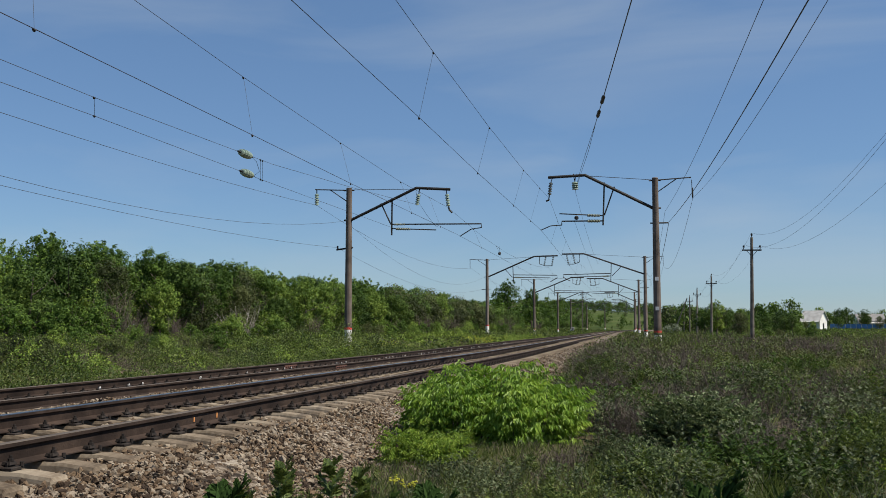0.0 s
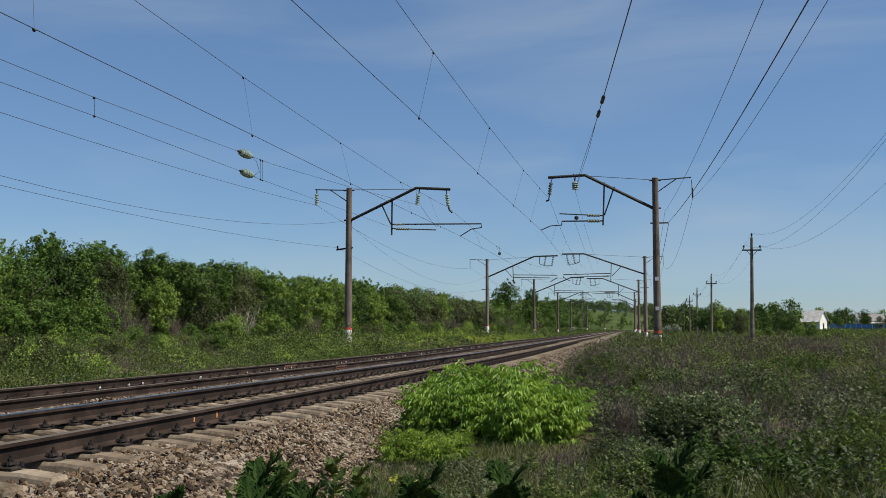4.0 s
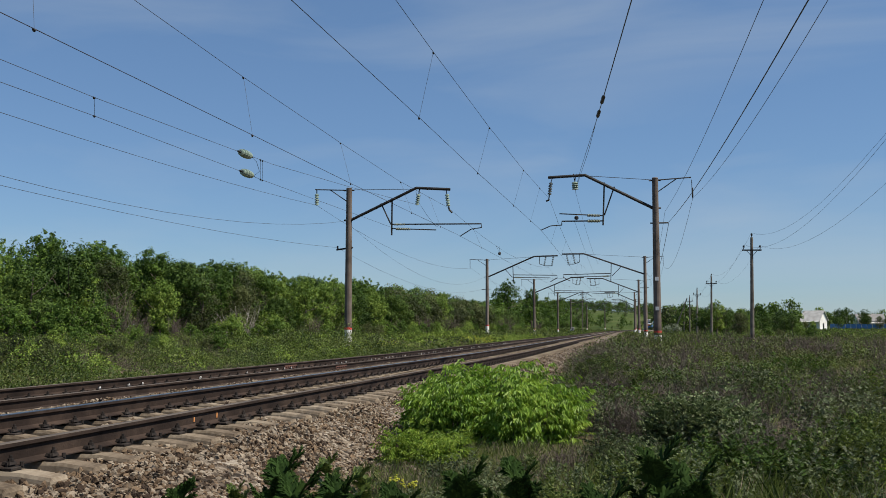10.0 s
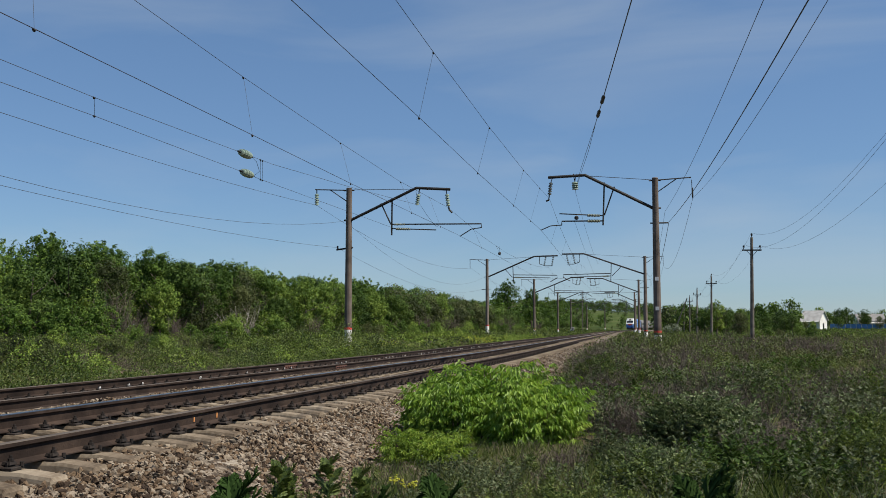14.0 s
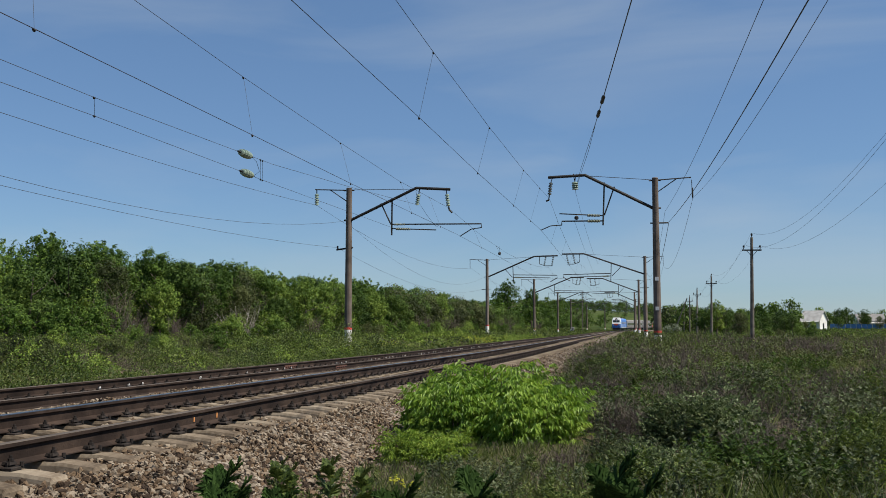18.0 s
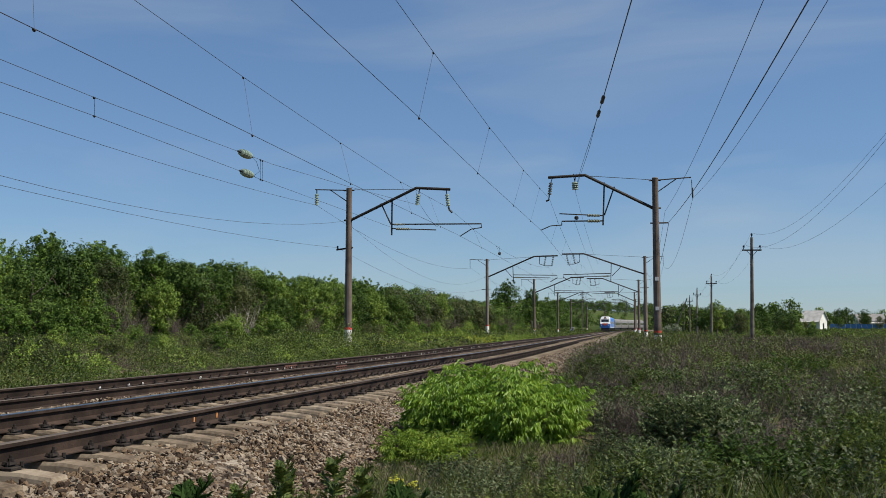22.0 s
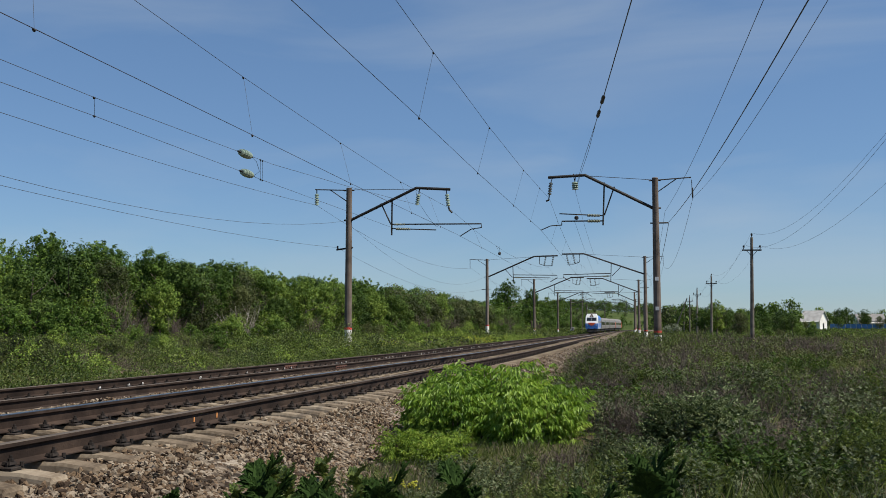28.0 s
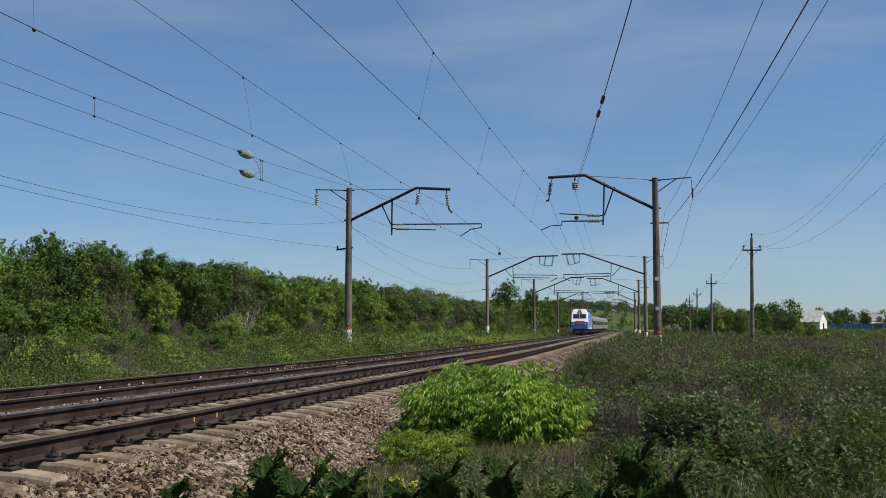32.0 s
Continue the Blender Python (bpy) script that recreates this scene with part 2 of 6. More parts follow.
class Shape:
    """Vertices and faces of one mesh, gathered from boxes, tubes, rings and prisms."""

    def __init__(self):
        self.V, self.F = [], []

    def add(self, V, F):
        o = len(self.V)
        self.V += [tuple(v) for v in V]
        self.F += [[i + o for i in f] for f in F]
        return self

    def box(self, x0, y0, z0, x1, y1, z1, taper=0.0, bev=0.0):
        """A box with its upper rim drawn in by taper and a bevelled top edge."""
        t, b = taper, bev
        R = [(0, z0), (t, z1 - b)] + ([(t + b, z1)] if b else [])
        V, F = [], []
        for s, z in R:
            V += [(x0 + s, y0 + s, z), (x1 - s, y0 + s, z), (x1 - s, y1 - s, z), (x0 + s, y1 - s, z)]
        F.append([3, 2, 1, 0])
        for k in range(len(R) - 1):
            for i in range(4):
                j = (i + 1) % 4
                F.append([4 * k + i, 4 * k + j, 4 * k + 4 + j, 4 * k + 4 + i])
        q = 4 * (len(R) - 1)
        F.append([q, q + 1, q + 2, q + 3])
        return self.add(V, F)

    def tube(self, pts, r, n=6):
        """A round bar along pts; r is one radius or one for each point."""
        P = [Vector(p) for p in pts]
        rr = r if isinstance(r, (list, tuple)) else [r] * len(P)
        V, F = [], []
        for i, p in enumerate(P):
            d = (P[min(i + 1, len(P) - 1)] - P[max(i - 1, 0)]).normalized()
            a = d.cross(Vector((0, 0, 1)) if abs(d.z) < 0.9 else Vector((1, 0, 0))).normalized()
            c = d.cross(a)
            for k in range(n):
                w = 2 * math.pi * k / n
                V.append(p + (a * math.cos(w) + c * math.sin(w)) * rr[i])
        for i in range(len(P) - 1):
            for k in range(n):
                j = (k + 1) % n
                F.append([i * n + k, i * n + j, (i + 1) * n + j, (i + 1) * n + k])
        F.append(list(range(n - 1, -1, -1)))
        F.append([(len(P) - 1) * n + k for k in range(n)])
        return self.add(V, F)

    def prism(self, outline, x0, x1):
        """An outline in (y, z), drawn out from x0 to x1."""
        n = len(outline)
        V = [(x0, y, z) for y, z in outline] + [(x1, y, z) for y, z in outline]
        F = [[i, (i + 1) % n, n + (i + 1) % n, n + i] for i in range(n)]
        F += [list(range(n - 1, -1, -1)), list(range(n, 2 * n))]
        return self.add(V, F)

    def put(self, name, mat, parent=None, label="", smooth=False):
        ob = put_mesh(name, self.V, self.F, mat, parent, smooth)
        if label:
            ob["label"] = label
        return ob

    def arrays(self):
        """Vertices and triangles as arrays, for scattering."""
        T = [[f[0], f[i], f[i + 1]] for f in self.F for i in range(1, len(f) - 1)]
        return np.array(self.V, dtype=np.float32), np.array(T, dtype=np.int32)


def thing(name, label, category, group="", kind="", at=None):
    ob = new(name)
    tagged(ob, label, category, group, kind)
    if at is not None:
        ob.matrix_basis = at
    return ob


def scatter(V, F, at, yaw, scale, tilt=None):
    """Many copies of one shape in one pair of arrays."""
    n, m = len(at), len(V)
    c, s = np.cos(yaw)[:, None], np.sin(yaw)[:, None]
    S = np.asarray(scale).reshape(n, -1)
    if S.shape[1] == 1:
        S = np.repeat(S, 3, 1)
    X = V[None] * S[:, None, :]
    if tilt is not None:
        ct, st = np.cos(tilt)[:, None], np.sin(tilt)[:, None]
        X = np.stack([X[..., 0], X[..., 1] * ct - X[..., 2] * st, X[..., 1] * st + X[..., 2] * ct], -1)
    X = np.stack([X[..., 0] * c - X[..., 1] * s, X[..., 0] * s + X[..., 1] * c, X[..., 2]], -1)
    X = X + np.asarray(at)[:, None, :]
    G = F[None] + (np.arange(n) * m)[:, None, None]
    return X.reshape(-1, 3), G.reshape(-1, F.shape[1])


def unit(A):
    return A / np.maximum(np.linalg.norm(A, axis=1, keepdims=True), 1e-6)


def leaves(P, D, length, width, rng, fold=0.25, droop=0.0, N=None):
    """Kite-shaped leaves from the points P along the ways D, folded at the midrib, facing N where it is given."""
    n = len(P)
    D = unit(D)
    side = unit(np.cross(D, rng.normal(size=(n, 3)) if N is None else N))
    nor = np.cross(side, D)
    L = np.broadcast_to(np.asarray(length, dtype=float), (n,))[:, None]
    Wd = np.broadcast_to(np.asarray(width, dtype=float), (n,))[:, None]
    mid = P + D * L * 0.45
    tip = P + D * L
    tip = tip - np.array([0, 0, 1.0]) * droop * L
    V = np.stack([P, mid + side * Wd * 0.5 + nor * Wd * fold, tip, mid - side * Wd * 0.5 + nor * Wd * fold], 1).reshape(-1, 3)
    F = np.arange(4 * n).reshape(n, 4)
    F = np.concatenate([F[:, [0, 1, 2]], F[:, [0, 2, 3]]])
    return V, F


# ================= the lie of the land =================
YG = np.arange(-200.0, 1401.0, 1.0)
_K = np.interp(YG, [0, 60, 130, 220, 320, 430, 700], [-0.000702, -0.000299, 0.0000284, 0.0000778, 0.000913, 0.001153, 0.001153])
_K[YG < 0] = 0
_S = np.concatenate([[0], np.cumsum((_K[1:] + _K[:-1]) / 2)])
_L = np.concatenate([[0], np.cumsum((_S[1:] + _S[:-1]) / 2)])
NEAR, SEP, GAUGE = -5.93, 4.156, 1.595
FALL = -0.116


def lat(y):
    """Sideways place of the near track's axis."""
    return NEAR + np.interp(y, YG, _L)


def rise(y):
    """Height of the near track's railhead."""
    return np.interp(y, [-200, 0, 40, 80, 140, 230, 430, 1400], [0, 0, -0.056, -0.005, -0.128, -0.213, 0.37, 0.5])


def way(y):
    """Turn of the track about z."""
    return -math.atan((lat(y + 1.0) - lat(y - 1.0)) / 2.0)


def smooth(t):
    t = np.clip(t, 0, 1)
    return t * t * (3 - 2 * t)


def land(x, y):
    """Height of the ground."""
    x, y = np.asarray(x, float), np.asarray(y, float)
    u = x - lat(np.minimum(y, 900))
    z = -0.62 - 0.12 * smooth((-u - 7) / 4) + 0.06 * np.sin(x * 0.35 + 1) * np.cos(y * 0.23) * smooth((np.abs(x) - 1) / 4)
    z = z + 0.5 * smooth((-u - 8) / 7) + 0.1 * smooth((-u - 18) / 16)
    z = z + 0.33 * smooth((y - 13) / 22) * smooth((u - 2.9) / 2.0)
    far = smooth((y - 425) / 175) * np.exp(-(((x + 85) / 130.0) ** 2))
    z = z + 13.5 * far
    far2 = smooth((np.hypot(x, y) - 500) / 600)
    z = z + 0.9 * smooth((y - 170) / 130) * smooth((x - 14) / 16)
    return z + 3.0 * far2


def build_land():
    xs = np.unique(np.concatenate([-np.geomspace(60, 2500, 26), np.linspace(-60, 30, 91), np.geomspace(30, 2500, 28)]))
    ys = np.unique(np.concatenate([-np.geomspace(20, 2500, 16), np.linspace(-20, 120, 94), np.geomspace(120, 4000, 60)]))
    X, Y = np.meshgrid(xs, ys)
    Z = land(X, Y)
    under = (np.abs(X - (lat(Y) - 2.1)) < 4.2) & (Y < 520)
    Z = np.where(under, Z - 0.25, Z)
    V = np.stack([X, Y, Z], -1).reshape(-1, 3)
    n = len(xs)
    i = (np.arange(len(ys) - 1)[:, None] * n + np.arange(n - 1)[None]).ravel()
    F = np.stack([i, i + 1, i + 1 + n, i + n], 1)
    g = put_mesh("ground", V, F, M["soil"], smooth=True)
    tagged(g, "weedy earth and rough grass beside the railway", "ground", kind="structure")
    g.data.materials.append(M["hill"])
    cy = V[F].mean(1)
    g.data.polygons.foreach_set("material_index", ((cy[:, 1] > 200) | (cy[:, 0] < -30)).astype(np.int32))


build_land()


# ================= railway =================
def along(outline, y0, y1, step, axis, name, mat, parent, label="", closed=True):
    """A profile of (sideways, height) pairs drawn along a track."""
    ys = np.unique(np.concatenate([np.arange(y0, min(y1, 70), step), np.arange(max(70, y0), y1 + 0.1, step * 4)]))
    n = len(outline)
    O = np.array(outline)
    V = np.zeros((len(ys), n, 3))
    V[:, :, 0] = (lat(ys) + axis)[:, None] + O[None, :, 0]
    V[:, :, 1] = ys[:, None]
    V[:, :, 2] = rise(ys)[:, None] + O[None, :, 1]
    k = n if closed else n - 1
    i, j = np.meshgrid(np.arange(len(ys) - 1), np.arange(k), indexing="ij")
    i, j = i.ravel(), j.ravel()
    j2 = (j + 1) % n
    F = np.stack([i * n + j, i * n + j2, (i + 1) * n + j2, (i + 1) * n + j], 1)
    ob = put_mesh(name, V.reshape(-1, 3), F, mat, parent)
    if label:
        ob["label"] = label
    return ob


bed = along([(3.0, -0.85), (2.75, -0.7), (1.85, -0.385), (1.48, -0.315), (1.22, -0.285), (0.95, -0.278), (0.62, -0.28), (0.45, -0.245), (-0.45, -0.245), (-0.62, -0.30), (-1.5, -0.27), (-2.05, -0.25),
             (-2.7, -0.28), (-3.25, -0.28), (-3.6, -0.315), (-4.15, -0.32), (-4.8, -0.315), (-5.7, -0.42), (-6.2, -0.5), (-7.3, -0.95)],
            -30, 560, 1.0, 0, "ballast_bed", M["ballast"], None, closed=False)
tagged(bed, "bed of brown and grey crushed stone under two tracks", "ballast", kind="structure")

RAIL_SIDE = [(0.0375, -0.006), (0.0375, -0.036), (0.012, -0.052), (0.009, -0.145), (0.035, -0.16), (0.075, -0.172), (0.075, -0.182),
             (-0.075, -0.182), (-0.075, -0.172), (-0.035, -0.16), (-0.009, -0.145), (-0.012, -0.052), (-0.0375, -0.036), (-0.0375, -0.006)]
RAIL_TOP = [(0.0375, -0.006), (0.030, 0.0), (-0.030, 0.0), (-0.0375, -0.006)]


def sleeper_shape():
    """A prestressed sleeper: level seats, a dipped middle and tapered ends, top at z = 0."""
    s = Shape()
    st = [(-1.35, -0.075, 0.096, 0.124), (-1.33, -0.046, 0.104, 0.13), (-1.05, -0.015, 0.108, 0.134), (-0.62, -0.012, 0.108, 0.134), (-0.3, -0.05, 0.1, 0.13),
          (0.3, -0.05, 0.1, 0.13), (0.62, -0.012, 0.108, 0.134), (1.05, -0.015, 0.108, 0.134), (1.33, -0.046, 0.104, 0.13), (1.35, -0.075, 0.096, 0.124)]
    V, F = [], []
    for x, z, a, b in st:
        V += [(x, -b, -0.2), (x, -a - 0.006, z - 0.028), (x, -a + 0.008, z), (x, a - 0.008, z), (x, a + 0.006, z - 0.028), (x, b, -0.2)]
    for i in range(len(st) - 1):
        for j in range(5):
            F.append([i * 6 + j, i * 6 + j + 1, i * 6 + 7 + j, i * 6 + 6 + j])
    F.append([5, 4, 3, 2, 1, 0])
    F.append([(len(st) - 1) * 6 + k for k in range(6)])
    return s.add(V, F)


def fastening_shape():
    """Ribbed plate edge, clamp, washer and bolt with its nut, at the rail's foot on the +x side."""
    s = Shape()
    s.box(0.03, -0.08, -0.012, 0.165, 0.08, 0.01, bev=0.006)
    s.box(0.085, -0.05, 0.012, 0.105, 0.05, 0.045)
    s.box(0.045, -0.045, 0.025, 0.125, 0.045, 0.05, taper=0.008)
    s.tube([(0.1, 0, 0.05), (0.1, 0, 0.075)], 0.024, 6)
    s.tube([(0.1, 0, 0.075), (0.1, 0, 0.098)], 0.012, 6)
    s.tube([(0.16, 0.055, 0.01), (0.16, 0.055, 0.045)], 0.016, 6)
    return s


STEP, FIRST = 0.5435, 6.73


def build_track(name, axis, drop, label, near):
    tr = thing(name, label, "railway track", kind="structure")
    for side, tag in ((1, 0.0), (-1, 0.015)):
        a = axis + side * GAUGE / 2
        r = along([(x, z + drop + tag) for x, z in RAIL_SIDE], -30, 560, 1.0, a, "rail", M["rail"], tr, "rust-brown steel rail with a worn head", closed=False)
        t = along([(x, z + drop + tag) for x, z in RAIL_TOP], -30, 560, 1.0, a, "running_surface", M["shine"] if near and side == -1 else M["dull"], r, closed=False)
    sl = sleeper_shape()
    base = sl.put("sleeper", M["sleeper"], tr)
    mesh = base.data
    bpy.data.objects.remove(base)
    fs = fastening_shape()
    fb = fs.put("fastening", M["fasten"], tr)
    fmesh = fb.data
    bpy.data.objects.remove(fb)
    FV, FF = fs.arrays()
    SV, SF = sl.arrays()
    ks = range(-14, 1000)
    rest_s, rest_f = [], []
    rng = np.random.default_rng(3 if near else 4)
    for k in ks:
        y = FIRST + STEP * k + rng.normal(0, 0.012)
        if y > 520:
            break
        x, z, w = float(lat(y)) + axis, float(rise(y)) + drop - 0.185, way(y) + rng.normal(0, 0.004)
        if y < (62 if near else 56):
            o = new("sleeper", mesh)
            o.parent = tr
            o.matrix_basis = Matrix.Translation((x, y, z + rng.normal(0, 0.004))) @ pose(0, 0, 0, 0, 0.3, math.degrees(w))
        elif y < 190:
            rest_s.append((x, y, z, w))
        for side in (1, -1):
            for out in (1, -1):
                if not near and (side == 1 or out == -1):
                    continue
                fx = x + side * GAUGE / 2
                turn = w if out == 1 else w + math.pi
                if near and y < 24 and out == 1:
                    o2 = new("fastening", fmesh)
                    o2.parent = o
                    o2.matrix_basis = o.matrix_basis.inverted() @ (Matrix.Translation((fx, y, z)) @ pose(0, 0, 0, 0, 0, math.degrees(turn)))
                elif y < 75:
                    rest_f.append((fx, y, z, turn))
    A = np.array(rest_s)
    V, F = scatter(SV, SF, A[:, :3], A[:, 3], np.ones(len(A)))
    tagged(put_mesh("distant_sleepers", V, F, M["sleeper"], tr), kind="stuff")
    A = np.array(rest_f)
    V, F = scatter(FV, FF, A[:, :3], A[:, 3], np.ones(len(A)))
    tagged(put_mesh("distant_fastenings", V, F, M["fasten"], tr), kind="stuff")
    return tr


def rail_details(tr, axis, drop, pale, plates, marks):
    """Clips coloured pale for their glints, joint plates and paint marks on a track."""
    rng = np.random.default_rng(8)
    if pale:
        for k in range(18, 130):
            if rng.random() < 0.45:
                continue
            y = FIRST + STEP * k
            x = float(lat(y)) + axis - GAUGE / 2 + 0.1
            z = float(rise(y)) + drop - 0.15
            Shape().tube([(x, y - 0.02, z - 0.03), (x + 0.012, y, z + 0.02), (x, y + 0.03, z + 0.045)], [0.02, 0.03, 0.012], 5).put("glint_clip", M["pale"], tr, "steel clip with its bright glint put into the colour")
    for y, sd in plates:
        x = float(lat(y)) + axis + sd * GAUGE / 2
        z = float(rise(y)) + drop
        s = Shape().box(x + 0.012, y - 0.5, z - 0.15, x + 0.05, y + 0.5, z - 0.05, taper=0.006)
        pl = s.put("joint_plate", M["plate"], tr, "rusty red-brown joint plate")
        for i in range(6):
            yy = y - 0.42 + i * 0.168
            Shape().tube([(x + 0.05, yy, z - 0.1), (x + 0.085, yy, z - 0.1)], 0.018, 6).put("bolt", M["fasten"], pl)
    for y in marks:
        x = float(lat(y)) + axis + GAUGE / 2
        z = float(rise(y)) + drop
        Shape().box(x + 0.0135, y - 0.014, z - 0.128, x + 0.0155, y + 0.014, z - 0.074).put("paint_mark", M["orange"], tr, "short orange paint mark")


near_track = build_track("near_railway_track", 0.0, 0.0, "broad-gauge track of rusty rails on weathered concrete sleepers", True)
far_track = build_track("far_railway_track", -SEP, FALL, "second rusty track of concrete sleepers beside the first", False)
rail_details(near_track, 0.0, 0.0, False, [], [9.96, 10.53])
rail_details(far_track, -SEP, FALL, True, [(27.56, -1), (27.64, 1)], [])


def stone_shape(seed):
    """A crushed stone: the hull of a few uneven points, with broken edges."""
    rng = np.random.default_rng(seed)
    P = unit(rng.normal(size=(11, 3))) * rng.uniform(0.42, 0.6, (11, 1)) * np.array([1.15, 0.95, 0.72])
    bm = bmesh.new()
    for p in P:
        bm.verts.new(p)
    r = bmesh.ops.convex_hull(bm, input=bm.verts[:])
    inner = [v for v in r["geom_interior"] if isinstance(v, bmesh.types.BMVert)]
    bmesh.ops.delete(bm, geom=inner, context="VERTS")
    bmesh.ops.triangulate(bm, faces=bm.faces[:])
    bm.verts.index_update()
    V = np.array([v.co[:] for v in bm.verts], dtype=np.float32)
    F = np.array([[v.index for v in f.verts] for f in bm.faces], dtype=np.int32)
    bm.free()
    return V, F


BED_U = [-7.3, -6.2, -5.7, -4.8, -4.15, -3.6, -3.25, -2.7, -2.05, -1.5, -0.62, -0.45, 0.45, 0.62, 0.95, 1.22, 1.48, 1.85, 2.75, 3.0, 4.2]
BED_Z = [-0.95, -0.5, -0.42, -0.315, -0.32, -0.315, -0.28, -0.28, -0.25, -0.27, -0.30, -0.245, -0.245, -0.28, -0.28, -0.284, -0.305, -0.39, -0.7, -0.74, -0.74]


def build_stones():
    rng = np.random.default_rng(11)
    shapes = [stone_shape(s) for s in range(10)]
    octa = np.array([(0.5, 0, 0), (-0.5, 0, 0), (0, 0.5, 0), (0, -0.5, 0), (0, 0, 0.36), (0, 0, -0.36)], dtype=np.float32)
    octf = np.array([(0, 2, 4), (2, 1, 4), (1, 3, 4), (3, 0, 4), (2, 0, 5), (1, 2, 5), (3, 1, 5), (0, 3, 5)], dtype=np.int32)
    rough = [(octa * rng.uniform(0.75, 1.25, (6, 1)).astype(np.float32), octf) for _ in range(10)]
    VV, FF, o = [], [], 0
    pieces = []
    zones = [(4.5, 12, 0.86, 3.55, 1350), (12, 22, 0.9, 4.3, 620), (22, 45, 0.86, 4.2, 260), (45, 90, 0.9, 3.4, 60),
             (6, 24, -3.25, -1.0, 260), (24, 60, -3.25, -1.0, 120), (60, 120, -3.2, -1.0, 40), (4.5, 24, -0.7, 0.7, 260), (24, 60, -0.7, 0.7, 110), (14, 50, -4.8, -3.5, 25)]
    for y0, y1, u0, u1, dens in zones:
        n = int((y1 - y0) * (u1 - u0) * dens)
        y = rng.uniform(y0, y1, n)
        u = rng.uniform(u0, u1, n)
        size = rng.gamma(7, 0.0055, n).clip(0.018, 0.08) * (1.0 + 0.25 * (dens < 100))
        frac = (y - FIRST) / STEP
        on = (np.abs(frac - np.round(frac)) * STEP < 0.125) & (np.abs(u) < 1.36) & (np.abs(u) > 0.42)
        on |= (np.abs(u + SEP) < 1.34) & (np.abs(frac - np.round(frac)) * STEP < 0.14)
        keep = ~on & (np.abs(np.abs(u) - 0.8) > 0.11) & (np.abs(np.abs(u + SEP) - 0.8) > 0.11)
        wide = np.interp(y, [11, 15, 40, 50], [2.75, 3.7, 3.7, 3.0])
        thin = (u > wide) & (rng.random(n) < (u - wide) / 0.7)
        keep &= ~thin
        y, u, size = y[keep], u[keep], size[keep]
        z = np.maximum(np.interp(u, BED_U, BED_Z) + rise(y), np.where(u > 2.4, land(lat(y) + u, y), -9)) + size * rng.uniform(0.0, 0.45, len(u))
        z = z + 0.02 * np.sin(y * 2.1 + u * 3)
        P = np.stack([lat(y) + u, y, z], 1)
        kind = rng.integers(0, 10, len(u))
        yaw = rng.uniform(0, 6.28, len(u))
        tilt = rng.uniform(-1.5, 1.5, len(u))
        sc = size[:, None] * rng.uniform(0.75, 1.3, (len(u), 3))
        for k in range(10):
            q = kind == k
            if dens == 1350:
                idx = np.where(q)[0]
                pick = idx[(y[idx] > 6) & (y[idx] < 9.5) & (u[idx] < 2.4)][:30]
                pieces += [(k, P[i], yaw[i], tilt[i], sc[i]) for i in pick]
                q = q.copy()
                q[pick] = False
            V, F = scatter(*(shapes if y0 < 10 and u1 > 1 else rough)[k], P[q], yaw[q], sc[q], tilt[q])
            VV.append(V)
            FF.append(F + o)
            o += len(V)
    st = put_mesh("crushed_stones", np.concatenate(VV), np.concatenate(FF), M["stone"], bed)
    tagged(st, "loose angular brown and grey stones", kind="stuff")
    base = []
    for V, F in shapes:
        b = put_mesh("stone", V, F, M["stone_piece"])
        base.append(b.data)
        bpy.data.objects.remove(b)
    for k, p, yw, tl, sc in pieces:
        o2 = new("stone", base[k])
        o2.parent = bed
        o2.matrix_basis = Matrix.Translation(p) @ Matrix.Rotation(yw, 4, "Z") @ Matrix.Rotation(tl, 4, "X") @ Matrix.Diagonal((*[float(v) for v in sc], 1))


build_stones()


# ================= overhead line =================
def insulator(name, parent, top, bottom, discs=5, r=0.13, mat="glass"):
    """A string of cap-and-pin discs between two points."""
    a, b = Vector(top), Vector(bottom)
    s = Shape()
    s.tube([a, b], 0.018, 5)
    for i in range(discs):
        c = a.lerp(b, (i + 0.7) / (discs + 0.4))
        d = (b - a).normalized()
        s.tube([c - d * 0.075, c - d * 0.045, c + d * 0.035, c + d * 0.055], [0.045, r * 0.8, r, 0.04], 10)
    return s.put(name, M[mat], parent, "string of greenish glass discs" if mat == "glass" else "")


def rod_insulator(name, parent, a, b, r=0.07):
    a, b = Vector(a), Vector(b)
    pts, rr = [], []
    for i in range(17):
        pts.append(a.lerp(b, i / 16))
        rr.append(r if i % 2 else r * 0.62)
    s = Shape().tube(pts, rr, 8)
    return s.put(name, M["porcelain"], parent, "ribbed grey porcelain rod")


def barrel(parent, p, q):
    """A fat insulator of glass discs in a wire."""
    p, q = Vector(p), Vector(q)
    hub = Shape().tube([p - (q - p) * 0.25, q + (q - p) * 0.25], 0.035, 6).put("insulator_rod", M["steel"], parent)
    for i in range(5):
        c, r = p.lerp(q, (i + 0.5) / 5), (0.12, 0.15, 0.16, 0.15, 0.12)[i]
        d = (q - p) / 5
        Shape().tube([c - d * 0.42, c - d * 0.3, c + d * 0.3, c + d * 0.42], [r * 0.6, r, r, r * 0.6], 12).put("glass_disc", M["glass"], hub)


def bar(name, parent, pts, r, mat="steel", n=6):
    return Shape().tube(pts, r, n).put(name, M[mat], parent)


